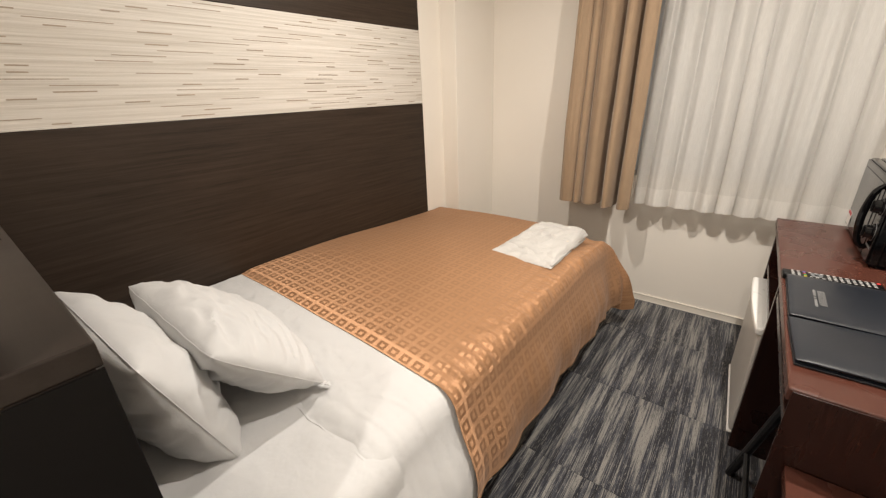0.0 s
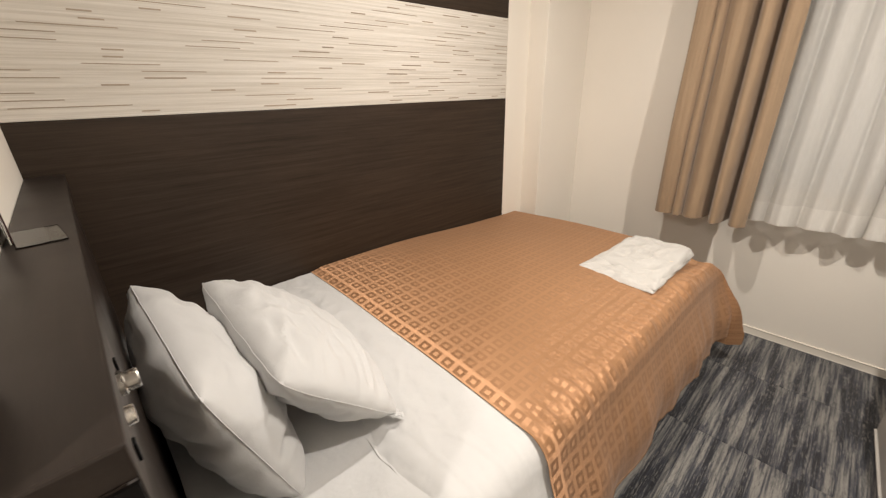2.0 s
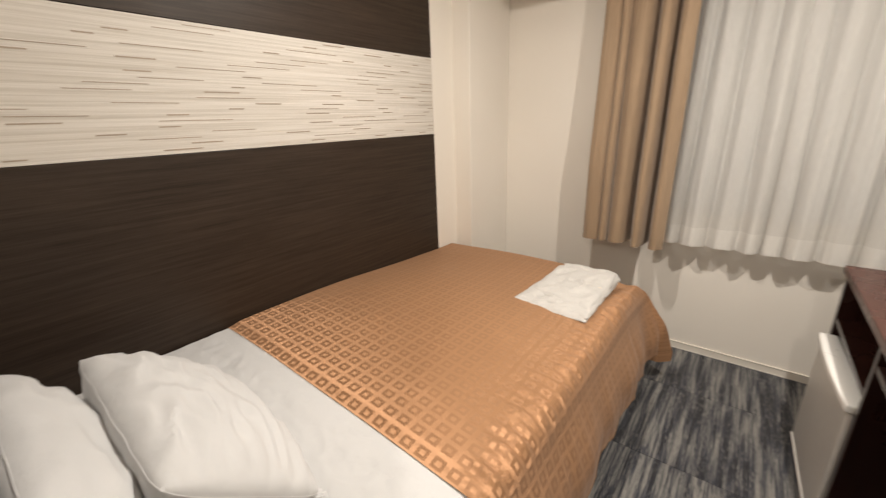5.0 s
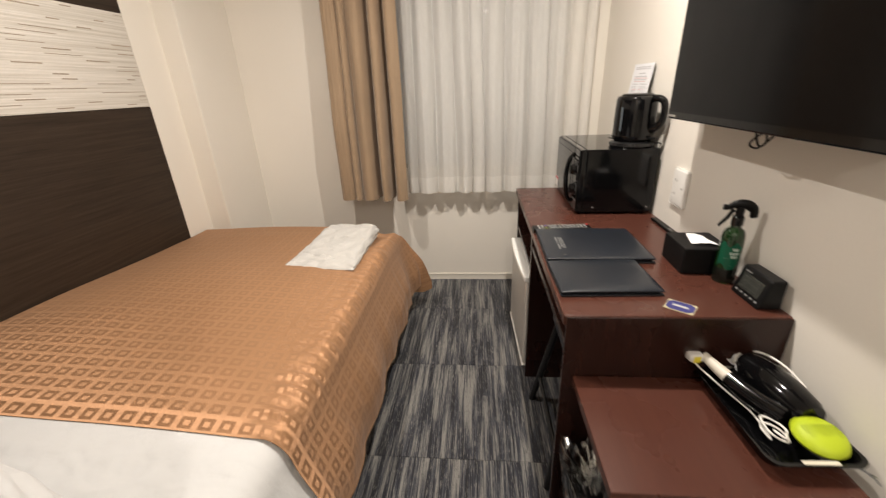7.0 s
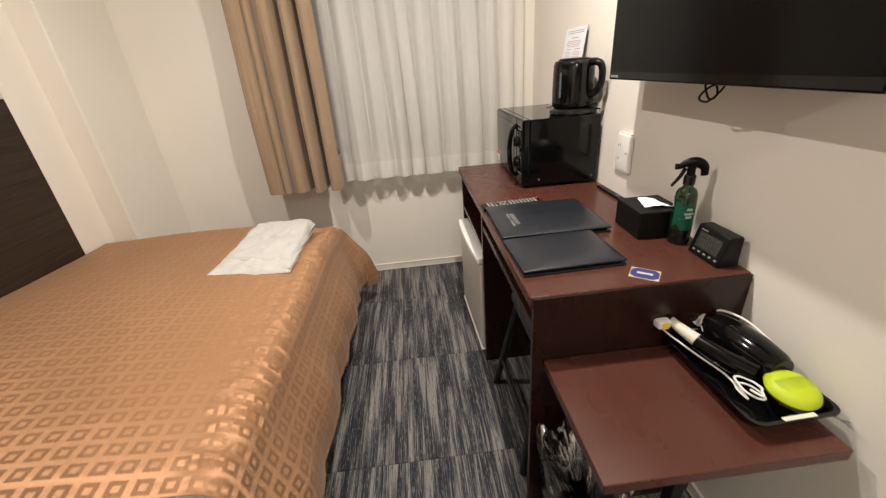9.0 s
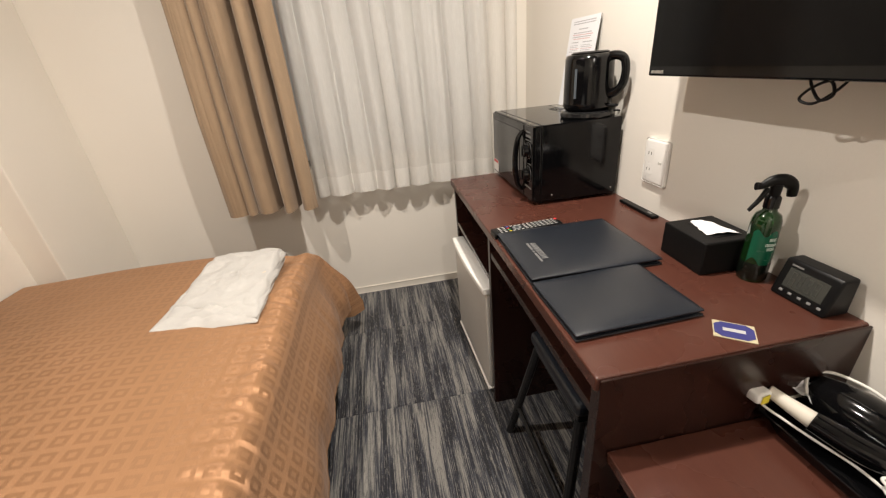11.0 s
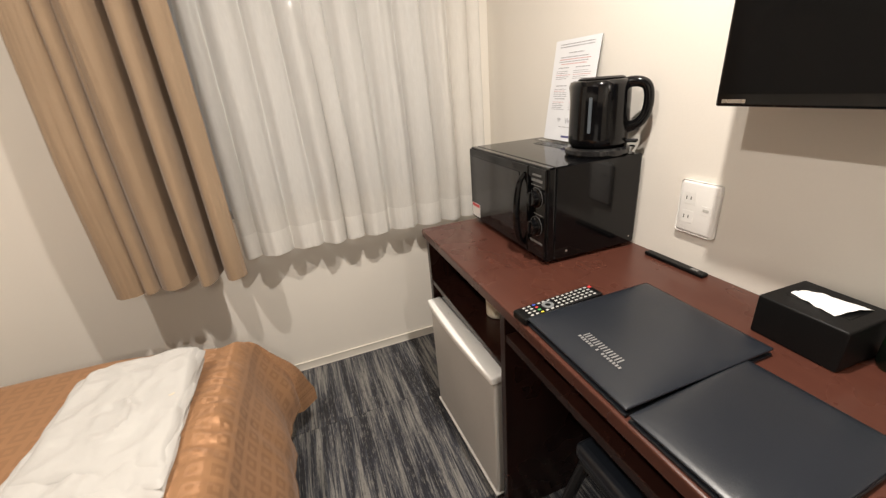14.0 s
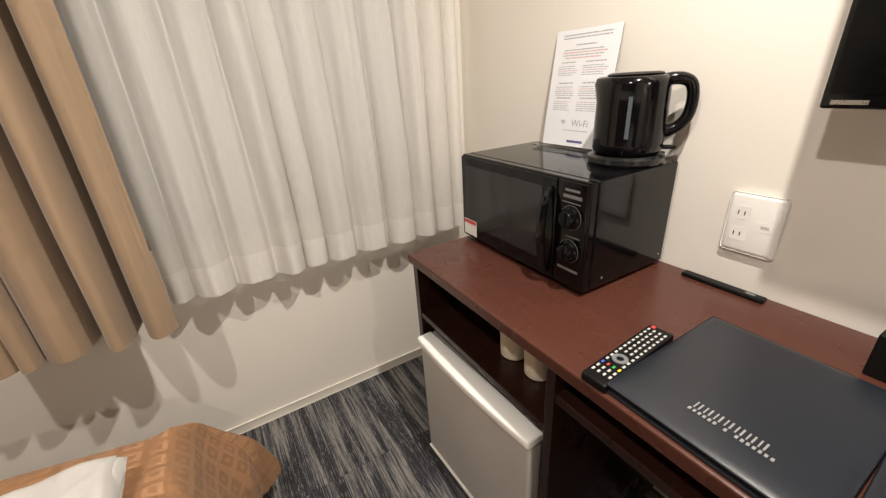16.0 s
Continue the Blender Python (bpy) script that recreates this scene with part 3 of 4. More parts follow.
# ---- desk ----
DX, DY, DZ = EAST - 0.002, 1.177, 0.72
desk = thing("desk", "mahogany laminate desk with open compartments", "desk", pose(0, 0, 0))
top = cuboid(0, DX, 0, DY, DZ - 0.028, DZ, 0.004, segments=3)
part("desktop", top, MAHOGANY, desk, "red-brown mahogany laminate top")
# upright and inner boards: shade under the desktop is painted into their colour
part("side_panel", cuboid(0.012, DX, 0.004, 0.030, 0, DZ - 0.0285, 0.0015), MAHOGANY_SHADED, desk)
part("end_board", cuboid(0.006, DX, -0.0045, -0.0003, 0, DZ - 0.0035, 0.001), MAHOGANY_SHADED, desk)
part("side_panel", cuboid(0.012, DX, DY - 0.028, DY - 0.004, 0, DZ - 0.0285, 0.0015), MAHOGANY_SHADED, desk)
part("divider", cuboid(0.012, DX, 0.628, 0.650, 0, DZ - 0.0285, 0.0015), MAHOGANY_SHADED, desk)
part("tray_shelf", cuboid(0.014, DX, 0.0305, 0.6275, 0.612, 0.632, 0.0015), MAHOGANY_SHADED, desk)
part("compartment_shelf", cuboid(0.014, DX, 0.6505, DY - 0.0285, 0.515, 0.533, 0.0015), MAHOGANY_SHADED, desk)
part("back_panel", cuboid(DX - 0.012, DX - 0.0005, 0.0305, 0.6275, 0.25, 0.6115), MAHOGANY_SHADED, desk)

# side shelf
low = thing("side_shelf", "low mahogany laminate shelf table beside the desk", "side table", pose(0.25, -0.165, 0))
part("shelf_top", cuboid(0.031 - 0.25, 0.448 - 0.25, -0.298 + 0.165, -0.006 + 0.165, 0.533, 0.556, 0.002), MAHOGANY, low)
for x in (0.050, 0.172):
    part("leg", cuboid(x - 0.25 - 0.011, x - 0.25 + 0.011, -0.285 + 0.165, -0.263 + 0.165, 0, 0.5325, 0.002), BLACK, low)

# fridge
fridge = thing("mini_fridge", "silver mini fridge under the desk with white handle strip", "fridge", pose(0.195, 0.910, 0, 0, 0, 2.2))
part("cabinet", cuboid(0.045 - 0.2, 0.40 - 0.2, -0.228, 0.222, 0.022, 0.470, 0.004), plain("grey_fridge_side", (0.20, 0.195, 0.19), 0.5), fridge)
for x in (-0.1, 0.18):
    for y in (-0.18, 0.16):
        part("foot", turned([(0, 0), (0.016, 0), (0.016, 0.022), (0, 0.022)], 12, m=pose(x, y, 0)), BLACK, fridge)
door = part("door", cuboid(-0.2 + 0.0, 0.042 - 0.2, -0.228, 0.222, 0.030, 0.448, 0.010, segments=3), SILVER, fridge, "silver fridge door")
grip = cuboid(-0.2 - 0.008, 0.042 - 0.2, -0.230, 0.224, 0.4485, 0.474, 0.006, segments=3)
bmesh.ops.subdivide_edges(grip, edges=[e for e in grip.edges if e.calc_length() > 0.3], cuts=16, use_grid_fill=True)
for v in grip.verts:
    if v.co.x < -0.185:
        v.co.x -= 0.009 * (1 - ((v.co.y + 0.003) / 0.228) ** 2)
part("handle_strip", grip, plain("white_grip_plastic", (0.86, 0.85, 0.82), 0.3, vary=0.02), door, "white grip strip")
part("gasket", cuboid(-0.2 - 0.004, 0.042 - 0.2, -0.228, 0.222, 0.021, 0.0295, 0.003), WHITE_PLASTIC, door)

# television
tv = thing("television", "black flat television on a wall bracket", "television", pose(0.40, 0.139, 1.311))
part("back_case", cuboid(-0.022, 0.022, -0.346, 0.346, -0.205, 0.205, 0.008), BLACK, tv)
part("bezel", cuboid(-0.034, -0.0222, -0.350, 0.350, -0.216, 0.216, 0.004), BLACK_GLOSS, tv)
part("screen", cuboid(-0.0355, -0.0342, -0.342, 0.342, -0.196, 0.208), SCREEN, tv)
part("badge", cuboid(-0.0352, -0.0343, 0.298, 0.338, -0.210, -0.204), STEEL, tv)
part("wall_bracket", cuboid(0.0225, 0.0825, -0.30, -0.12, -0.19, 0.15, 0.006), BLACK, tv)

# microwave
mw = thing("microwave_oven", "glossy black microwave oven with two dials on the desk", "microwave", pose(0.191, 0.730, DZ, 0, 0, -1.0))
part("cabinet", cuboid(0.022, 0.278, 0, 0.446, 0.010, 0.250, 0.004), BLACK_GLOSS, mw)
part("front", cuboid(0.0, 0.0215, 0, 0.446, 0.010, 0.250, 0.004), BLACK_GLOSS, mw)


# ---- microwave details ----
OVEN_GLASS = plain("smoked_oven_glass", (0.022, 0.022, 0.023), 0.07, vary=0.1, bump=0.0)
mdoor = part("door", cuboid(-0.006, -0.0003, 0.082, 0.444, 0.014, 0.246, 0.003), BLACK_GLOSS, mw, "glossy black oven door")
part("door_window", cuboid(-0.0075, -0.0062, 0.122, 0.426, 0.052, 0.224, 0.0005), OVEN_GLASS, mdoor, "smoked glass window")
part("handle", tube(curve_points([(-0.005, 0.098, 0.030), (-0.022, 0.099, 0.055), (-0.030, 0.099, 0.125), (-0.022, 0.099, 0.195), (-0.005, 0.098, 0.224)], 24), lambda t: 0.006 + 0.004 * math.sin(math.pi * t), 10), BLACK_GLOSS, mdoor, "curved black handle")
sticker = part("sticker", cuboid(-0.0082, -0.0077, 0.374, 0.434, 0.022, 0.068), plain("sticker_paper", (0.78, 0.76, 0.73), 0.5), mdoor, "white and red safety sticker")
part("sticker_heading", cuboid(-0.0086, -0.0083, 0.376, 0.432, 0.056, 0.067), plain("sticker_red", (0.55, 0.06, 0.07), 0.5), sticker)
GREY_INK = plain("grey_print", (0.15, 0.148, 0.145), 0.5)
panel = part("control_panel", cuboid(-0.005, -0.0003, 0.003, 0.080, 0.014, 0.246, 0.002), BLACK_GLOSS, mw)
for z in (0.172, 0.098):
    d = part("dial", turned([(0, 0), (0.024, 0), (0.024, 0.004), (0.019, 0.006), (0.018, 0.018), (0.016, 0.020), (0, 0.020)], 28, m=pose(-0.005, 0.040, z, 0, -90, 0)), BLACK_GLOSS, panel)
    part("dial_grip", cuboid(-0.0285, -0.0252, 0.0375, 0.0425, z - 0.016, z + 0.016, 0.001), BLACK, d)
    part("dial_ring", turned([(0.0252, 0), (0.0260, 0), (0.0260, 0.0006), (0.0252, 0.0006), (0.0252, 0)], 28, m=pose(-0.0052, 0.040, z, 0, -90, 0)), GREY_INK, panel)
for y0, y1, z0, z1 in ((0.022, 0.060, 0.226, 0.231), (0.016, 0.064, 0.212, 0.219), (0.018, 0.066, 0.202, 0.204), (0.012, 0.068, 0.052, 0.058), (0.014, 0.050, 0.130, 0.132)):
    part("print", cuboid(-0.0055, -0.0051, y0, y1, z0, z1), GREY_INK, panel)
for x in (0.03, 0.245):
    for y in (0.03, 0.413):
        part("foot", turned([(0, 0), (0.011, 0), (0.012, 0.010), (0, 0.010)], 12, m=pose(x, y, 0)), BLACK, mw)
for y in (0.05, 0.25):
    part("screw", turned([(0, 0), (0.003, 0), (0.002, 0.001), (0, 0.001)], 10, m=pose(y + 0.01, 0.0, 0.030, 90)), STEEL, mw)
MWTOP = DZ + 0.250

# ---- kettle ----
kettle = thing("electric_kettle", "gloss black electric kettle on its base", "kettle", pose(0.392, 0.806, MWTOP, 0, 0, -56))
part("power_base", turned([(0, 0), (0.076, 0), (0.080, 0.006), (0.079, 0.016), (0.072, 0.021), (0, 0.021)], 40), plain("grey_black_plastic", (0.008, 0.008, 0.0085), 0.2), kettle)
body = turned([(0, 0.0212), (0.060, 0.0212), (0.0675, 0.0245), (0.0718, 0.032), (0.0722, 0.045), (0.0722, 0.080), (0.0715, 0.130), (0.070, 0.165), (0.066, 0.176), (0.058, 0.179), (0, 0.179)], 48)
for v in body.verts:
    if v.co.z > 0.135:
        a = math.atan2(v.co.y, v.co.x)
        push = smooth01((v.co.z - 0.135) / 0.035) * max(0.0, math.cos(a - math.pi)) ** 14
        v.co.x -= 0.009 * push
kbody = part("body", body, BLACK_GLOSS, kettle, "gloss black kettle body", sharp=50)
part("lid", turned([(0, 0.1792), (0.054, 0.1792), (0.055, 0.182), (0.048, 0.185), (0, 0.186)], 36), BLACK, kbody)
part("handle", tube(curve_points([(0.048, 0, 0.165), (0.070, 0, 0.1695), (0.090, 0, 0.168), (0.104, 0, 0.159), (0.110, 0, 0.140), (0.1105, 0, 0.115), (0.105, 0, 0.092), (0.090, 0, 0.074), (0.064, 0, 0.064)], 36), lambda t: 0.0135 - 0.002 * math.sin(math.pi * t), 12), BLACK_GLOSS, kbody, "gloss black loop handle")
part("switch", cuboid(0.070, 0.096, -0.010, 0.010, 0.030, 0.037, 0.002), BLACK, kbody)
gauge = bmesh.new()
for k in range(6):
    a0, a1 = radians(-95 + 1.0 * k), radians(-95 + 1.0 * (k + 1))
    r = 0.0733
    vs = [gauge.verts.new((r * math.cos(a), r * math.sin(a), z)) for a, z in ((a0, 0.06), (a1, 0.06), (a1, 0.142), (a0, 0.142))]
    gauge.faces.new(vs)
part("water_gauge", gauge, plain("milky_gauge_plastic", (0.085, 0.10, 0.115), 0.2), kbody, "pale water gauge strip")
cord = tube(curve_points([(0.06, 0.045, 0.010), (0.075, 0.055, 0.012), (0.085, 0.06, 0.006), (0.092, 0.062, -0.02), (0.090, 0.058, -0.05), (0.093, 0.062, -0.10)], 30), 0.0025, 8)
part("power_cord", cord, BLACK, kettle)

# ---- notice stand on the microwave ----
PAGE = plain("white_paper", (0.79, 0.80, 0.83), 0.6, vary=0.02)
INK, RED_INK, BLUE_INK = plain("grey_ink", (0.40, 0.40, 0.43), 0.6), plain("red_ink", (0.64, 0.40, 0.40), 0.6), plain("navy_ink", (0.10, 0.10, 0.25), 0.6)
CLEAR = glass("clear_acrylic", (0.97, 0.98, 0.98), 0.03)
notice = thing("notice_stand", "white printed notice in a clear stand on the microwave", "notice", pose(0.433, 1.006, MWTOP + 0.001, 0, 8.0, 0))
part("holder", cuboid(0.0025, 0.0040, -0.0985, 0.0985, 0.0, 0.2915), CLEAR, notice, "clear acrylic holder")
part("holder_foot", cuboid(-0.036, 0.0024, -0.102, 0.102, 0.0, 0.002, 0.0005), CLEAR, notice)
page = part("page", cuboid(0.0014, 0.0022, -0.099, 0.099, 0.006, 0.292), PAGE, notice, "white paper with small print")


def bar(y0, y1, z, h, mat):
    """One printed line, broken into words when it is long."""
    words = random.Random(int(z * 9000 + y0 * 700))
    line, y = bmesh.new(), y0
    while y < y1 - 0.001:
        e = min(y1, y + (words.uniform(0.004, 0.016) if h < 0.003 else y1 - y0))
        cuboid(0.0010, 0.0013, -e, -y, z, z + h, bm=line)
        y = e + words.uniform(0.0012, 0.003)
    part("print_line", line, mat, page)


rng = random.Random(9)
for z in (0.278, 0.271):
    bar(-0.075, 0.075, z, 0.0028, INK)
bar(-0.03, 0.035, 0.254, 0.0029, INK)
for k in range(4):
    bar(-0.07 + 0.01 * rng.random(), 0.05 + 0.02 * rng.random(), 0.243 - k * 0.0062, 0.0025, RED_INK if k in (1, 3) else INK)
for y0, y1 in ((-0.078, -0.012), (0.002, 0.080)):
    for blk, z0 in enumerate((0.205, 0.155, 0.118)):
        bar(y0 + 0.008, y1 - 0.01, z0 + 0.009, 0.0027, INK)
        for k in range(5):
            bar(y0, y1 - 0.02 * rng.random(), z0 - k * 0.0052, 0.0016, RED_INK if (k + blk) % 5 == 2 else INK)
bar(-0.012, 0.040, 0.016, 0.006, BLUE_INK)


def lettering(name, body, size, mat, parent, at, depth=0.0003):
    cu = bpy.data.curves.new(name, "FONT")
    cu.body, cu.size, cu.extrude, cu.align_x = body, size, depth, "CENTER"
    tmp = bpy.data.objects.new("lettering", cu)
    scene.collection.objects.link(tmp)
    bpy.context.view_layer.update()
    me = bpy.data.meshes.new_from_object(tmp.evaluated_get(bpy.context.evaluated_depsgraph_get()))
    bpy.data.objects.remove(tmp)
    bpy.data.curves.remove(cu)
    me.materials.clear()
    me.materials.append(mat)
    ob = new(name, me)
    ob.parent, ob.matrix_basis = parent, at
    return ob


lettering("lettering", "Wi-Fi", 0.024, INK, page, pose(0.0011, -0.022, 0.058, 90, 0, -90))
for r in (0.004, 0.008, 0.012):
    arc = tube([(0.0012, 0.034 + r * math.sin(a), 0.060 + r * math.cos(a)) for a in (radians(-45 + 9 * k) for k in range(11))], 0.0009, 6)
    part("wifi_arc", arc, INK, page)
bar(-0.03, 0.05, 0.046, 0.002, INK)

# ---- socket plate on the wall ----
sock = thing("wall_socket", "white double wall socket plate with data port", "socket", pose(EAST, 0.565, 0.863))
splate = part("plate", cuboid(-0.010, -0.0005, -0.048, 0.048, -0.062, 0.062, 0.008, segments=4), WHITE_PLASTIC, sock)
SLOT = plain("dark_slot", (0.05, 0.045, 0.04), 0.6)
for z in (0.022, -0.022):
    outlet = part("outlet", cuboid(-0.0104, -0.0101, 0.006, 0.034, z - 0.014, z + 0.014), WHITE_PLASTIC, splate)
    for y in (0.017, 0.028):
        part("slot", cuboid(-0.0109, -0.0105, y - 0.0011, y + 0.0009, z - 0.004, z + 0.004), SLOT, outlet)
port = part("data_port", cuboid(-0.0104, -0.0101, -0.034, -0.010, -0.010, 0.010), WHITE_PLASTIC, splate)
part("slot", cuboid(-0.0109, -0.0105, -0.029, -0.015, -0.002, 0.004), plain("grey_slot", (0.5, 0.49, 0.46), 0.6), port)

# ---- flat power bar by the wall ----
pbar = thing("cable_cover", "flat black cable cover strip lying on the desk", "cable cover", pose(0.457, 0.583, DZ))
part("strip", cuboid(-0.011, 0.011, -0.080, 0.080, 0, 0.009, 0.003), BLACK, pbar)
part("slot_mark", cuboid(-0.004, 0.004, -0.062, -0.045, 0.0091, 0.0096), GREY_INK, pbar)

# ---- folders, remote ----
def folder(name, x, y, w, d, h, z, turn, label):
    """A leatherette binder: two padded covers, a spine and pages between."""
    ob = thing(name, label, "folder", pose(x, y, z, 0, 0, turn), "leatherette folders")
    cover = cuboid(-w / 2, w / 2, -d / 2, d / 2, h * 0.66, h, h * 0.14, segments=3)
    bmesh.ops.subdivide_edges(cover, edges=[e for e in cover.edges if e.calc_length() > 0.1], cuts=28, use_grid_fill=True)
    for v in cover.verts:
        if v.co.z > h * 0.9:
            e = (1 - abs(2 * v.co.x / w) ** 5) * (1 - abs(2 * v.co.y / d) ** 6)
            v.co.z += 0.0048 * max(0, e) ** 0.6 - 0.0026 + 0.0008 * noise.noise((v.co.x * 12, v.co.y * 12, x * 30))
    front = part("front_cover", cover, LEATHER, ob, sharp=50)
    part("back_cover", cuboid(-w / 2, w / 2, -d / 2, d / 2, 0, h * 0.3, h * 0.1), LEATHER, ob)
    part("pages", cuboid(-w / 2 + 0.008, w / 2 - 0.008, -d / 2 + 0.008, d / 2 - 0.004, h * 0.31, h * 0.65), BLACK, ob)
    return ob, front


folder("desk_folder", 0.129, 0.179, 0.245, 0.186, 0.016, DZ, 1.5, "plain black leatherette folder lying on the desk")
far, far_cover = folder("desk_folder", 0.158, 0.402, 0.302, 0.256, 0.018, DZ, -0.5, "black leatherette folder with a silver stamped emblem")
FOIL = plain("silver_foil", (0.30, 0.30, 0.298), 0.45, 0.2)
# the stamped emblem as plain strokes: one tall row over a row of small ones
for k in range(7):
    y = 0.0225 - k * 0.0125
    for a, b in ((0.0, 0.0022), (0.0060, 0.0078)):
        part("emblem_mark", cuboid(-0.096, -0.082, y + a, y + b, 0.0200, 0.0208), FOIL, far_cover)
for k in range(16):
    if k not in (6, 8):
        part("emblem_mark", cuboid(-0.1045, -0.0990, 0.0300 - k * 0.0063, 0.0334 - k * 0.0063, 0.0200, 0.0207), FOIL, far_cover)

remote = thing("remote_control", "slim black television remote with white buttons", "remote control", pose(0.100, 0.553, DZ, 0, 0, 3.5))
part("case", cuboid(-0.100, 0.100, -0.022, 0.022, 0, 0.016, 0.004, segments=3), BLACK, remote)
key = mesh_of("button", cuboid(-0.0032, 0.0032, -0.0019, 0.0019, 0, 0.0010, 0.0004), plain("white_key", (0.48, 0.48, 0.47), 0.5))
tint = {(2, 3): (0.05, 0.10, 0.55), (2, 2): (0.55, 0.05, 0.05), (2, 1): (0.05, 0.35, 0.10), (2, 0): (0.70, 0.55, 0.05)}
for i in range(14):
    for j in range(4):
        if i in (3, 4, 5) and j in (1, 2):
            continue
        me = key
        if (i, j) in tint:
            me = key.copy()
            me.materials[0] = plain("coloured_key", tint[(i, j)], 0.4)
        b = new("button", me)
        b.parent, b.location = remote, (-0.078 + i * 0.0123, -0.0145 + j * 0.0097, 0.0158)
part("direction_ring", turned([(0.006, 0), (0.0125, 0), (0.0125, 0.0018), (0.006, 0.0018), (0.006, 0)], 24, m=pose(-0.029, 0, 0.0158)), plain("grey_key", (0.16, 0.17, 0.175), 0.4), remote)
part("power_button", cuboid(0.088, 0.095, 0.008, 0.015, 0.0158, 0.018, 0.0006), plain("red_key", (0.6, 0.05, 0.05), 0.4), remote)

# ---- tissue box ----
tis = thing("tissue_box", "black leatherette tissue box with a white tissue", "tissue box", pose(0.405, 0.270, DZ, 0, 0, -2) @ Matrix.Diagonal((0.94, 0.94, 0.96, 1)))
part("box", cuboid(-0.062, 0.062, -0.068, 0.068, 0, 0.076, 0.004, segments=3), plain("black_grained_card", (0.0048, 0.0046, 0.0047), 0.5, grain=400, bump=0.3, Specular_IOR_Level=0.2), tis)
part("opening", cuboid(-0.022, 0.034, -0.046, 0.046, 0.0762, 0.0768), BLACK, tis)


def tissue_sheet(u, v):
    a, b = 2 * u - 1, 2 * v - 1
    return Vector((0.004 + 0.026 * a * (1 - 0.35 * b), 0.038 * b - 0.008 * a, 0.0775 + 0.009 * (1 - a * a) * (1 - 0.5 * b * b) + 0.003 * noise.noise((a * 2, b * 3, 1.0))))


thicken(part("tissue", sheet(14, 20, tissue_sheet), plain("tissue_paper", (0.85, 0.85, 0.85), 0.9, vary=0.02), tis, "white folded tissue", sharp=60), 0.0008)

# ---- spray bottle ----
GREEN = Nodes("green_bottle_plastic").set(Base_Color=(0.0055, 0.024, 0.0055), Roughness=0.10, Coat_Weight=0.4).mat
spray = thing("spray_bottle", "dark green spray bottle with black trigger", "spray bottle", pose(0.432, 0.176, DZ, 0, 0, 165) @ Matrix.Diagonal((0.82, 0.82, 1.07, 1)))
sb = turned([(0, 0), (0.027, 0), (0.030, 0.004), (0.030, 0.020), (0.0295, 0.108), (0.0285, 0.118), (0.024, 0.128), (0.0145, 0.134), (0.013, 0.140), (0, 0.140)], 36)
sbody = part("bottle", sb, GREEN, spray, "dark green glossy bottle", sharp=50)
def label_at(u, v):
    a = radians(20 + 176 * u)
    lo, hi = 0.040 + 0.010 * math.sin(u * 12), 0.098 + 0.006 * math.sin(u * 17)
    r = 0.0303 - 0.0007 * v
    return Vector((r * math.cos(a), r * math.sin(a), lo + (hi - lo) * v))


wrap = sheet(40, 4, label_at)
part("label_wrap", wrap, plain("teal_label", (0.007, 0.085, 0.045), 0.25), sbody, "teal green label")
for z, w in ((0.084, 14), (0.074, 24), (0.066, 16)):
    ink = bmesh.new()
    for k in range(w // 2):
        a0, a1 = radians(100 - w + 4 * k), radians(100 - w + 4 * k + 2.6)
        ink.faces.new([ink.verts.new((0.0307 * math.cos(a), 0.0307 * math.sin(a), zz)) for a, zz in ((a0, z), (a1, z), (a1, z + 0.006), (a0, z + 0.006))])
    part("label_print", ink, plain("pale_print", (0.55, 0.66, 0.60), 0.4), sbody)
part("collar", turned([(0, 0.1402), (0.0155, 0.1402), (0.0155, 0.158), (0.012, 0.162), (0, 0.162)], 24), BLACK_GLOSS, spray)
part("base_band", turned([(0.0302, 0.005), (0.0306, 0.006), (0.0306, 0.036), (0.0300, 0.038)], 36), plain("black_label_band", (0.005, 0.007, 0.005), 0.2), sbody, "black printed band")
hood = tube(curve_points([(-0.036, 0, 0.160), (-0.032, 0, 0.178), (-0.012, 0, 0.188), (0.012, 0, 0.188), (0.032, 0, 0.180)], 24), lambda t: 0.0095 + 0.003 * math.sin(math.pi * t) - 0.003 * t, 16)
part("trigger_head", hood, BLACK, spray)
part("neck", turned([(0, 0.160), (0.0105, 0.160), (0.0115, 0.182), (0, 0.182)], 20), BLACK, spray)
part("nozzle", turned([(0, 0), (0.006, 0), (0.007, 0.012), (0, 0.012)], 14, m=pose(0.031, 0, 0.180, 0, 90, 0)), BLACK, spray)
part("trigger", tube(curve_points([(0.016, 0, 0.176), (0.028, 0, 0.156), (0.046, 0, 0.136)], 12), lambda t: 0.006 - 0.002 * t, 8), BLACK, spray)

# ---- alarm clock ----
clock = thing("alarm_clock", "black digital alarm clock with grey display on the desk", "clock", pose(0.447, 0.077, DZ, 0, 0, 0) @ Matrix.Diagonal((0.95, 0.94, 0.97, 1)))
cb = cuboid(-0.026, 0.028, -0.052, 0.052, 0, 0.072, 0.005, segments=3)
for v in cb.verts:
    if v.co.x < 0:
        v.co.x += 0.30 * v.co.z * 0.9
part("case", cb, BLACK, clock)
tilt = pose(-0.0268, 0, 0, 0, 15.2, 0)
part("display", cuboid(0, 0.0012, -0.038, 0.036, 0.022, 0.060, 0.0003), plain("lcd_grey", (0.035, 0.037, 0.033), 0.2), clock, "grey liquid crystal display", at=tilt)
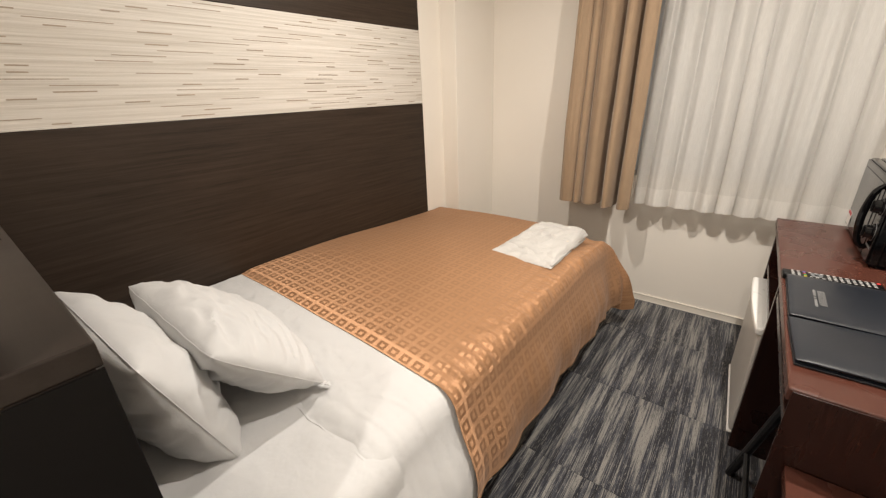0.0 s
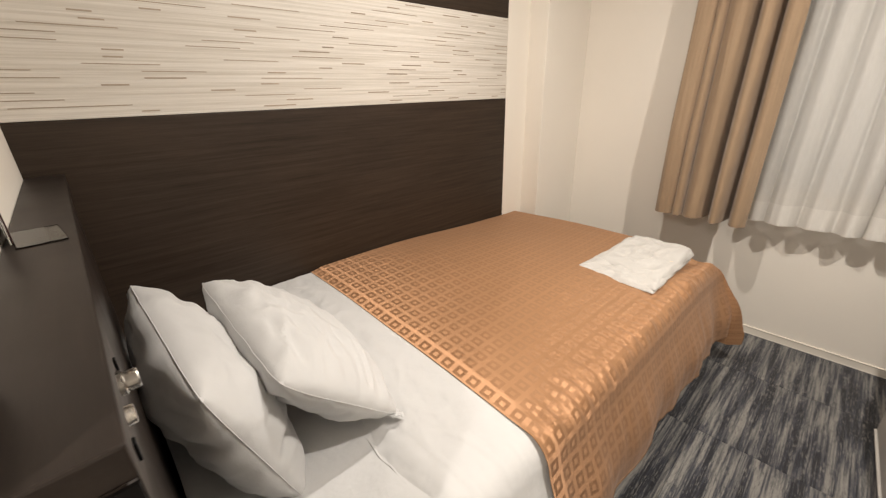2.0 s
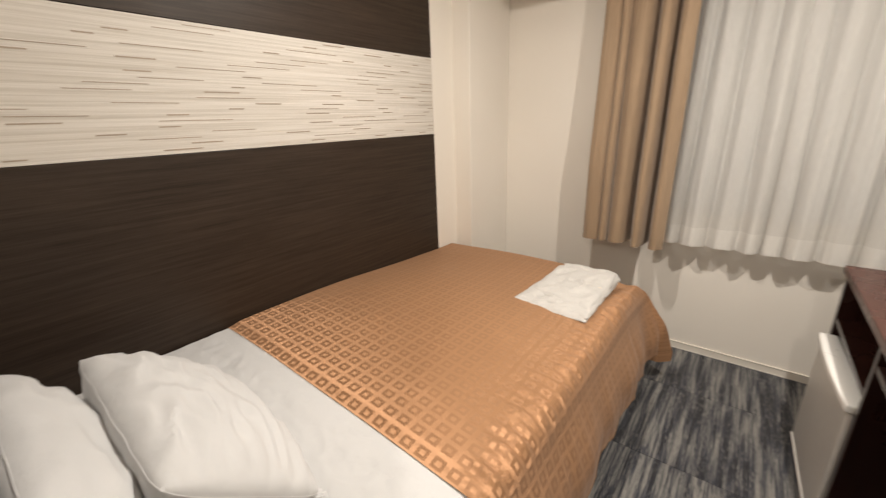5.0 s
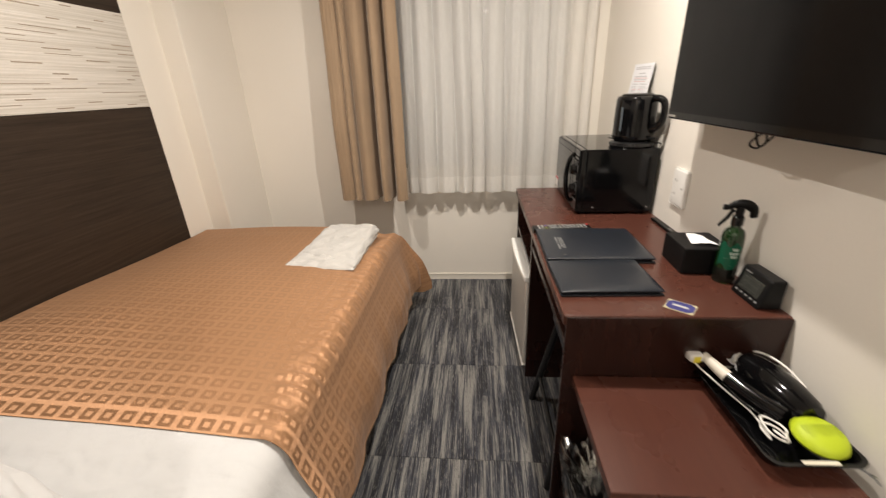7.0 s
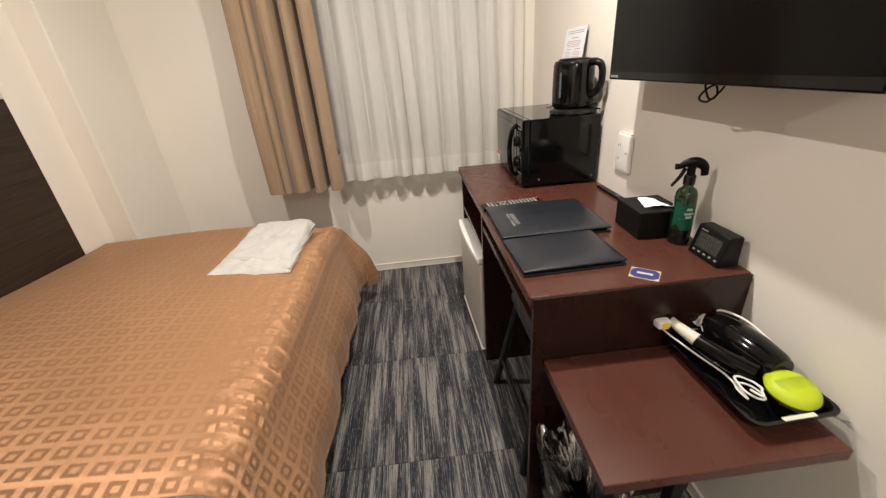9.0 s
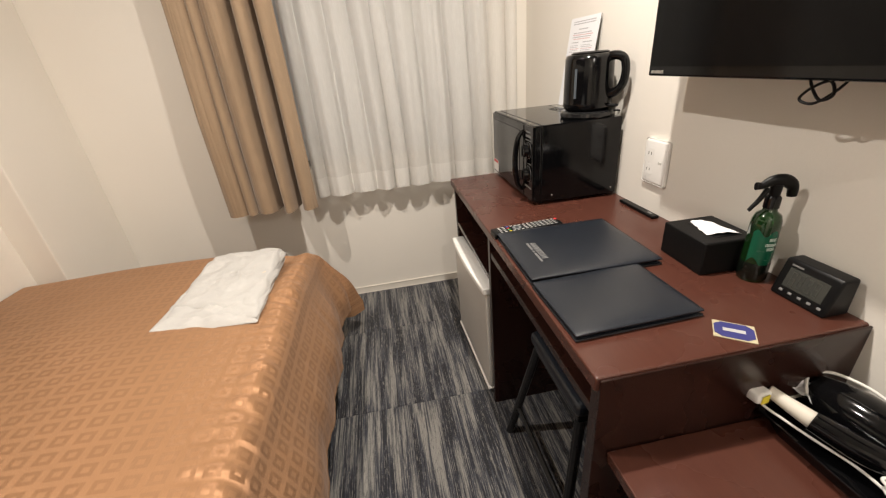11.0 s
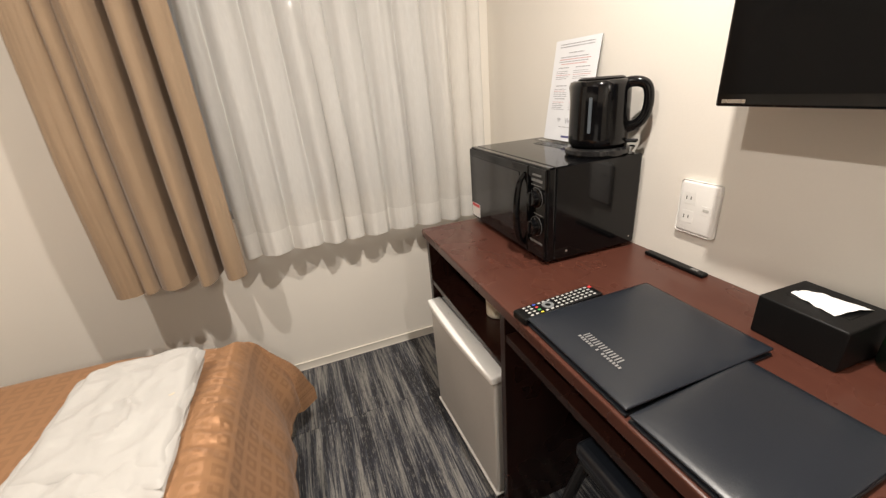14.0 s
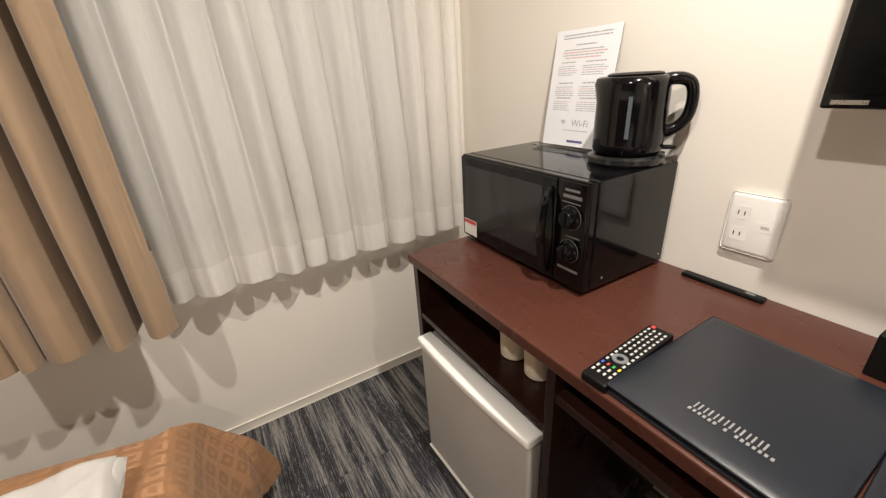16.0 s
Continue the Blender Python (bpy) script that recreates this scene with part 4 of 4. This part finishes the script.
for k, y in enumerate((0.018, 0.004, -0.012, -0.026)):
    digit = bmesh.new()
    for y0, y1, z0, z1 in ((0, 0.009, 0.028, 0.0295), (0, 0.009, 0.041, 0.0425), (0, 0.009, 0.053, 0.0545), (0, 0.0014, 0.028, 0.054), (0.0076, 0.009, 0.028, 0.054)):
        cuboid(-0.0005, -0.0001, y + y0, y + y1, z0, z1, bm=digit)
    part("display_segment", digit, plain("lcd_segment", (0.048, 0.051, 0.045), 0.3), clock, at=tilt)
for k in range(5):
    part("button", cuboid(-0.001, 0.0006, 0.036 - k * 0.018 - 0.007, 0.036 - k * 0.018, 0.012, 0.0165, 0.0005), plain("pale_key", (0.22, 0.22, 0.22), 0.4), clock, at=tilt)
part("badge", cuboid(-0.0004, 0.0004, 0.014, 0.036, 0.064, 0.067), GREY_INK, clock, at=tilt)

# ---- card on the desk ----
card = thing("desk_card", "blue and yellow printed card lying on the desk", "card", pose(0.268, 0.040, DZ, 0, 0, 52) @ Matrix.Diagonal((0.88, 0.88, 1, 1)))
part("card_base", cuboid(-0.027, 0.027, -0.034, 0.034, 0, 0.0012), plain("card_yellow", (0.46, 0.41, 0.27), 0.4), card)
navy = bmesh.new()
pts = [(-0.024, -0.020), (-0.014, -0.032), (0.014, -0.032), (0.024, -0.020), (0.024, 0.020), (0.014, 0.032), (-0.014, 0.032), (-0.024, 0.020)]
face = navy.faces.new([navy.verts.new((x, y, 0.0013)) for x, y in pts])
moved = bmesh.ops.extrude_face_region(navy, geom=[face])
bmesh.ops.translate(navy, vec=(0, 0, 0.0005), verts=[g for g in moved["geom"] if isinstance(g, bmesh.types.BMVert)])
part("printed_panel", navy, plain("card_blue", (0.04, 0.042, 0.17), 0.35), card)
part("print_line", cuboid(-0.005, 0.005, -0.018, 0.018, 0.0019, 0.0022), plain("card_white", (0.45, 0.45, 0.45), 0.4), card)

# ---- hairdryer tray on the side shelf ----
SZ = 0.556
tray = thing("amenity_tray", "black plastic tray holding a hair dryer", "tray", pose(0.385, -0.128, SZ, 0, 0, 1.5))
tw, td, th = 0.078, 0.122, 0.032
tb = bmesh.new()
loops = []
for s, z in ((0.86, 0.0), (1.0, th), (1.06, th + 0.001), (1.06, th - 0.002), (0.985, th - 0.003), (0.84, 0.004)):
    ring = []
    for cx, cy, a0 in ((1, 1, 0), (-1, 1, 90), (-1, -1, 180), (1, -1, 270)):
        for k in range(6):
            a = radians(a0 + 18 * k)
            ring.append(tb.verts.new((cx * (tw * s - 0.022) + 0.022 * math.cos(a), cy * (td * s - 0.022) + 0.022 * math.sin(a), z)))
    loops.append(ring)
for a, b in zip(loops, loops[1:]):
    for k in range(24):
        tb.faces.new((a[k], a[(k + 1) % 24], b[(k + 1) % 24], b[k]))
tb.faces.new(loops[0][::-1])
tb.faces.new(loops[-1])
part("tray_shell", tb, BLACK_GLOSS, tray)
for y in (td + 0.001, -td - 0.001):
    part("grip_tab", cuboid(-0.030, 0.030, y - 0.004, y + 0.004, th + 0.0012, th + 0.003, 0.0005), plain("ivory_tab", (0.62, 0.58, 0.48), 0.4), tray)
dryer = thing("hair_dryer", "black hair dryer lying in the tray", "hair dryer", pose(0.400, -0.118, SZ + 0.042, 0, 0, 8))
part("barrel", turned([(0, -0.080), (0.028, -0.080), (0.034, -0.068), (0.041, -0.025), (0.042, 0.020), (0.037, 0.055), (0.031, 0.078), (0.026, 0.080), (0, 0.072)], 32, m=pose(0.020, 0.026, 0.006, -90)), BLACK_GLOSS, dryer)
part("handle", tube(curve_points([(-0.018, -0.040, 0.000), (-0.038, 0.005, 0.004), (-0.052, 0.062, 0.010)], 16), lambda t: 0.0215 - 0.004 * t, 16), BLACK_GLOSS, dryer)
part("cord_grip", tube(curve_points([(-0.052, 0.062, 0.010), (-0.062, 0.092, 0.018), (-0.072, 0.120, 0.028)], 10), lambda t: 0.0145 - 0.005 * t, 12), plain("ivory_grip", (0.66, 0.62, 0.54), 0.4), dryer, "ivory cord grip")
WIRE = plain("white_cable", (0.72, 0.70, 0.66), 0.45)
coil = [(-0.078, 0.122, 0.028), (-0.090, 0.132, 0.018), (-0.086, 0.112, 0.006), (-0.072, 0.085, -0.006), (-0.056, 0.050, -0.018), (-0.044, 0.010, -0.024), (-0.050, -0.022, -0.020)]
for k in range(17):
    a = radians(200 - 45 * k)
    coil.append((-0.050 + 0.014 * math.cos(a), -0.058 + (0.030 - 0.003 * (k % 5)) * math.sin(a), -0.018 + 0.0013 * k))
part("power_cable", tube(curve_points(coil, 220), 0.0022, 8), WIRE, dryer, "white coiled cable")
part("cable_loop", tube(curve_points([(-0.018, 0.096, 0.020), (0.014, 0.116, 0.030), (0.046, 0.104, 0.036), (0.062, 0.060, 0.034), (0.066, 0.010, 0.020)], 40), 0.0026, 8), WIRE, dryer)
part("plug", cuboid(-0.106, -0.074, 0.110, 0.134, 0.014, 0.034, 0.006, segments=3), WHITE_PLASTIC, dryer, "white plug with yellow tag")
part("plug_tag", cuboid(-0.100, -0.084, 0.108, 0.1096, 0.016, 0.032, 0.0005), plain("yellow_tag", (0.80, 0.66, 0.05), 0.5), dryer)
wrapb = sheet(10, 8, lambda u, v: Vector((-0.016 + 0.030 * u, 0.080 + 0.040 * v, 0.012 + 0.012 * noise.noise((u * 4, v * 4, 2.0)) + 0.010 * math.sin(u * 3))))
thicken(part("cable_wrap", wrapb, PAGE, dryer, "crumpled white wrap", sharp=60), 0.001)
puff = thing("sponge_brush", "bright lime green round brush in the tray", "brush", pose(0.418, -0.203, SZ + 0.043, 8, 0, 0) @ Matrix.Diagonal((0.96, 0.96, 0.9, 1)))
part("dome", turned([(0, -0.018), (0.030, -0.016), (0.042, -0.006), (0.044, 0.0), (0.042, 0.006), (0.034, 0.014), (0.018, 0.0195), (0, 0.021)], 40), plain("lime_rubber", (0.43, 0.54, 0.012), 0.55, vary=0.06), puff)
dots = bmesh.new()
for a in range(-7, 8):
    for b in range(-4, 3):
        x, y = a * 0.0042, b * 0.0036
        r = math.hypot(x, y)
        if r < 0.031:
            z = 0.0212 - 0.0066 * (r / 0.033) ** 2
            bmesh.ops.create_cone(dots, cap_ends=True, segments=6, radius1=0.0011, radius2=0.0011, depth=0.0012, matrix=Matrix.Translation((x, y + 0.004, z)))
part("bristle_dots", dots, plain("olive_rubber", (0.22, 0.28, 0.01), 0.6), puff)
# ---- waste bin with bag ----
bin_ = thing("waste_bin", "black waste bin lined with a clear bag under the shelf", "bin", pose(0.088, -0.150, 0))
bb = bmesh.new()
loops = []
for s, z in ((0.80, 0.0), (1.0, 0.28), (0.97, 0.28), (0.78, 0.006)):
    loops.append([bb.verts.new((0.062 * s * sx, 0.095 * s * sy, z)) for sx, sy in ((1, 1), (-1, 1), (-1, -1), (1, -1))])
for a, b in zip(loops, loops[1:]):
    for k in range(4):
        bb.faces.new((a[k], a[(k + 1) % 4], b[(k + 1) % 4], b[k]))
bb.faces.new(loops[0][::-1])
bb.faces.new(loops[-1])
bmesh.ops.bevel(bb, geom=bb.edges[:], offset=0.004, segments=2, affect="EDGES")
part("bucket", bb, BLACK, bin_)


def liner(u, v):
    a = 2 * math.pi * u
    close = smooth01((v - 0.55) / 0.45)
    crumple = noise.noise((math.cos(a) * 2.6, math.sin(a) * 2.6, v * 4)) + 0.6 * noise.noise((math.cos(a) * 7, math.sin(a) * 7, v * 9))
    r = (1.06 + 0.16 * math.sin(v * 3.0)) * (1 - 0.75 * close) + 0.17 * crumple
    sq = 1 / max(abs(math.cos(a)), abs(math.sin(a))) ** 0.8
    z = 0.17 + 0.24 * math.sin(min(1.0, v * 1.25) * math.pi * 0.5) - 0.10 * close + 0.035 * crumple
    return Vector((0.062 * r * sq * math.cos(a) - 0.012 * v, 0.095 * r * sq * math.sin(a), z))


fm = Nodes("bag_film")
clear, shine, both = fm.node("ShaderNodeBsdfTransparent"), fm.node("ShaderNodeBsdfGlossy"), fm.node("ShaderNodeMixShader")
clear.inputs[0].default_value = (0.86, 0.88, 0.9, 1)
shine.inputs["Roughness"].default_value = 0.12
fm.put(both.inputs[0], fm.maths("MULTIPLY_ADD", fm.noise(fm.coords(), 26.0, 4), 0.75, -0.12))
fm.link(clear.outputs[0], both.inputs[1])
fm.link(shine.outputs[0], both.inputs[2])
fm.link(both.outputs[0], fm.out.inputs[0])
fm.tree.nodes.remove(fm.bsdf)
FILM = fm.mat
poly = sheet(8, 10, lambda u, v: Vector((0.452 + 0.024 * u, -0.272 + 0.05 * v, SZ + 0.002 + 0.030 * (1 - u) * (1 - v) + 0.006 * noise.noise((u * 5, v * 5, 9.0)) + 0.005)))
tagged(part("plastic_bag", poly, FILM, None, "", sharp=80), "crumpled clear plastic bag on the shelf", "plastic bag")

part("bag", sheet(72, 28, liner), FILM, bin_, "crinkled clear bin liner", sharp=80)

# ---- stool under the desk ----
stool = thing("stool", "black padded stool pushed under the desk", "stool", pose(0.215, 0.305, 0))
part("seat", cuboid(-0.145, 0.145, -0.142, 0.142, 0.420, 0.462, 0.016, segments=3), LEATHER, stool, "black padded seat")
IRON = plain("black_steel_bar", (0.018, 0.018, 0.019), 0.3, 0.4)
part("seat_frame", cuboid(-0.135, 0.135, -0.132, 0.132, 0.400, 0.4195, 0.003), IRON, stool)
for sx in (-1, 1):
    for sy in (-1, 1):
        part("leg", tube([(sx * 0.190, sy * 0.195, 0.0), (sx * 0.125, sy * 0.125, 0.401)], 0.0125, 10), IRON, stool)
    part("stretcher", tube([(sx * 0.168, -0.171, 0.135), (sx * 0.168, 0.171, 0.135)], 0.008, 8), IRON, stool)

# ---- cups in the compartment ----
for k, (x, y) in enumerate(((0.112, 0.850), (0.112, 0.765))):
    cup = thing("mug", "plain beige mug on the compartment shelf", "mug", pose(x, y, 0.533, 0, 0, 20), "mugs")
    part("cup_body", turned([(0, 0), (0.030, 0), (0.033, 0.004), (0.035, 0.075), (0.034, 0.078), (0.032, 0.077), (0.030, 0.006), (0, 0.005)], 28), plain("beige_glaze", (0.66, 0.60, 0.48), 0.3), cup)
    part("handle", tube(curve_points([(0.033, 0, 0.060), (0.054, 0, 0.056), (0.054, 0, 0.028), (0.032, 0, 0.020)], 16), 0.0045, 8), plain("beige_handle", (0.64, 0.58, 0.46), 0.3), cup)

# ---- cable under the television ----
loop = [(0.410, 0.165, 1.112), (0.404, 0.150, 1.085), (0.400, 0.128, 1.064), (0.402, 0.112, 1.072), (0.406, 0.125, 1.090), (0.404, 0.150, 1.078), (0.402, 0.160, 1.062), (0.406, 0.138, 1.058), (0.410, 0.108, 1.085), (0.412, 0.100, 1.112)]
part("cable", tube(curve_points([tuple(Vector(p) - Vector((0.40, 0.142, 1.31))) for p in loop], 60), 0.0022, 8), BLACK, tv, "loose black cable")

# ---- things on the console ----
stand = thing("menu_stand", "clear acrylic stand with a dark leaflet on the ledge", "leaflet stand", pose(-1.050, -0.812, CON_Z, 0, 0, 6) @ Matrix.Diagonal((0.95, 1, 0.92, 1)))
part("stand_foot", cuboid(-0.050, 0.050, -0.024, 0.026, 0, 0.002, 0.0006), CLEAR, stand)
part("stand_back", cuboid(-0.050, 0.026, -0.0265, -0.0245, 0.0021, 0.150, 0.0005), CLEAR, stand)
leaf = part("leaflet", cuboid(-0.049, 0.025, -0.0240, -0.0228, 0.004, 0.148), plain("dark_leaflet", (0.035, 0.012, 0.012), 0.35), stand, "dark printed leaflet")
part("leaflet_picture", cuboid(-0.044, 0.020, -0.0227, -0.0223, 0.060, 0.110), plain("leaflet_red", (0.16, 0.03, 0.025), 0.35), leaf)
phone = thing("telephone", "slim black telephone against the wall on the ledge", "telephone", pose(-0.602, -0.832, CON_Z) @ Matrix.Diagonal((0.75, 1, 1, 1)))
part("phone_base", cuboid(-0.075, 0.075, -0.0115, 0.006, 0, 0.030, 0.003, segments=3), BLACK, phone)
part("handset", tube(curve_points([(-0.070, -0.002, 0.032), (-0.050, -0.002, 0.040), (0.0, -0.002, 0.040), (0.050, -0.002, 0.038), (0.068, -0.002, 0.030)], 24), lambda t: 0.0088 - 0.002 * math.sin(math.pi * t), 12), BLACK, phone)

# ---- folded robe on the bed ----
robe = thing("folded_robe", "folded white cotton nightshirt with buttons on the bedspread", "nightwear", pose(-0.833, 0.803, 0.553, 0, 0.5, -1))


def pad(corners, z0, thick, seed, rough=0.008, n=44):
    """A soft folded layer over four corners, its edge rolled under."""
    A, B, C, D = (Vector(c) for c in corners)

    def upper(u, v):
        a, b = 2 * u - 1, 2 * v - 1
        p = A.lerp(B, u).lerp(D.lerp(C, u), v)
        e = max(0.0, 1 - abs(a) ** 16) ** 0.5 * max(0.0, 1 - abs(b) ** 16) ** 0.5
        w = 0.6 * rough * (noise.noise((p.x * 8, p.y * 15, seed)) + 0.5 * noise.noise((p.x * 30, p.y * 60, seed + 3)))
        w += rough * 0.9 * (0.42 - 1.6 * abs(noise.noise((p.x * 9 + p.y * 7, p.y * 9 - p.x * 13, seed + 11)))) + 0.002 * noise.noise((p.x * 60, p.y * 44, seed))
        turn = math.atan2(p.y + 0.02, p.x - 0.01)
        w += 0.009 * math.exp(-((math.hypot(p.x - 0.01, p.y + 0.02) - 0.050 - 0.012 * turn) / 0.007) ** 2) * smooth01((turn + 2.4) / 0.7) * smooth01((1.9 - turn) / 0.7) * (seed > 5)
        edge = 0.006 * noise.noise((p.x * 13, p.y * 13, seed + 7))
        return Vector((p.x + edge, p.y + edge, z0 * (0.7 + 1.1 * v) + thick * (0.75 + 0.9 * v) * e + w * (0.4 + 0.6 * e)))

    def lower(u, v):
        q = upper(u, v)
        return Vector((q.x, q.y, z0 * (0.7 + 1.1 * v)))
    bm = sheet(n, n, upper)
    joined(bm, sheet(n, n, lower))
    bmesh.ops.remove_doubles(bm, verts=bm.verts, dist=0.0015)
    return bm


part("lower_fold", pad([(-0.155, -0.205), (0.150, -0.212), (0.142, 0.212), (-0.112, 0.205)], -0.006, 0.018, 1.0, 0.010), ROBE, robe, sharp=70)
mid = part("middle_fold", pad([(-0.128, -0.150), (0.152, -0.200), (0.148, 0.208), (-0.118, 0.195)], 0.008, 0.014, 4.0, 0.010), ROBE, robe, sharp=70)
upp = part("upper_fold", pad([(-0.118, -0.100), (0.146, -0.165), (0.144, 0.205), (-0.090, 0.195)], 0.018, 0.014, 8.0, 0.0095), ROBE, robe, sharp=70)
for x, y in ((0.118, 0.030), (0.112, 0.130)):
    part("button", turned([(0, 0), (0.0065, 0), (0.007, 0.0015), (0.005, 0.0022), (0, 0.0018)], 16, m=pose(x, y, 0.0335)), plain("cream_button", (0.68, 0.58, 0.44), 0.35), upp)

# carpet tiles
TILE = 0.5
data = mesh_of("carpet_tile", cuboid(-TILE / 2 + 0.0006, TILE / 2 - 0.0006, -TILE / 2 + 0.0006, TILE / 2 - 0.0006, -0.010, 0.0, 0.0015), CARPET)
for i in range(-4, 2):
    for j in range(-9, 4):
        x, y = 0.02 + i * TILE + TILE / 2, 0.20 + j * TILE + TILE / 2
        if x - TILE / 2 > EAST or x + TILE / 2 < WEST or y - TILE / 2 > NORTH or (y + TILE / 2 < HEAD and x + TILE / 2 < -0.55):
            continue
        tile = new("carpet_tile", data)
        tile.parent = floor
        tile.location = (x, y, 0)
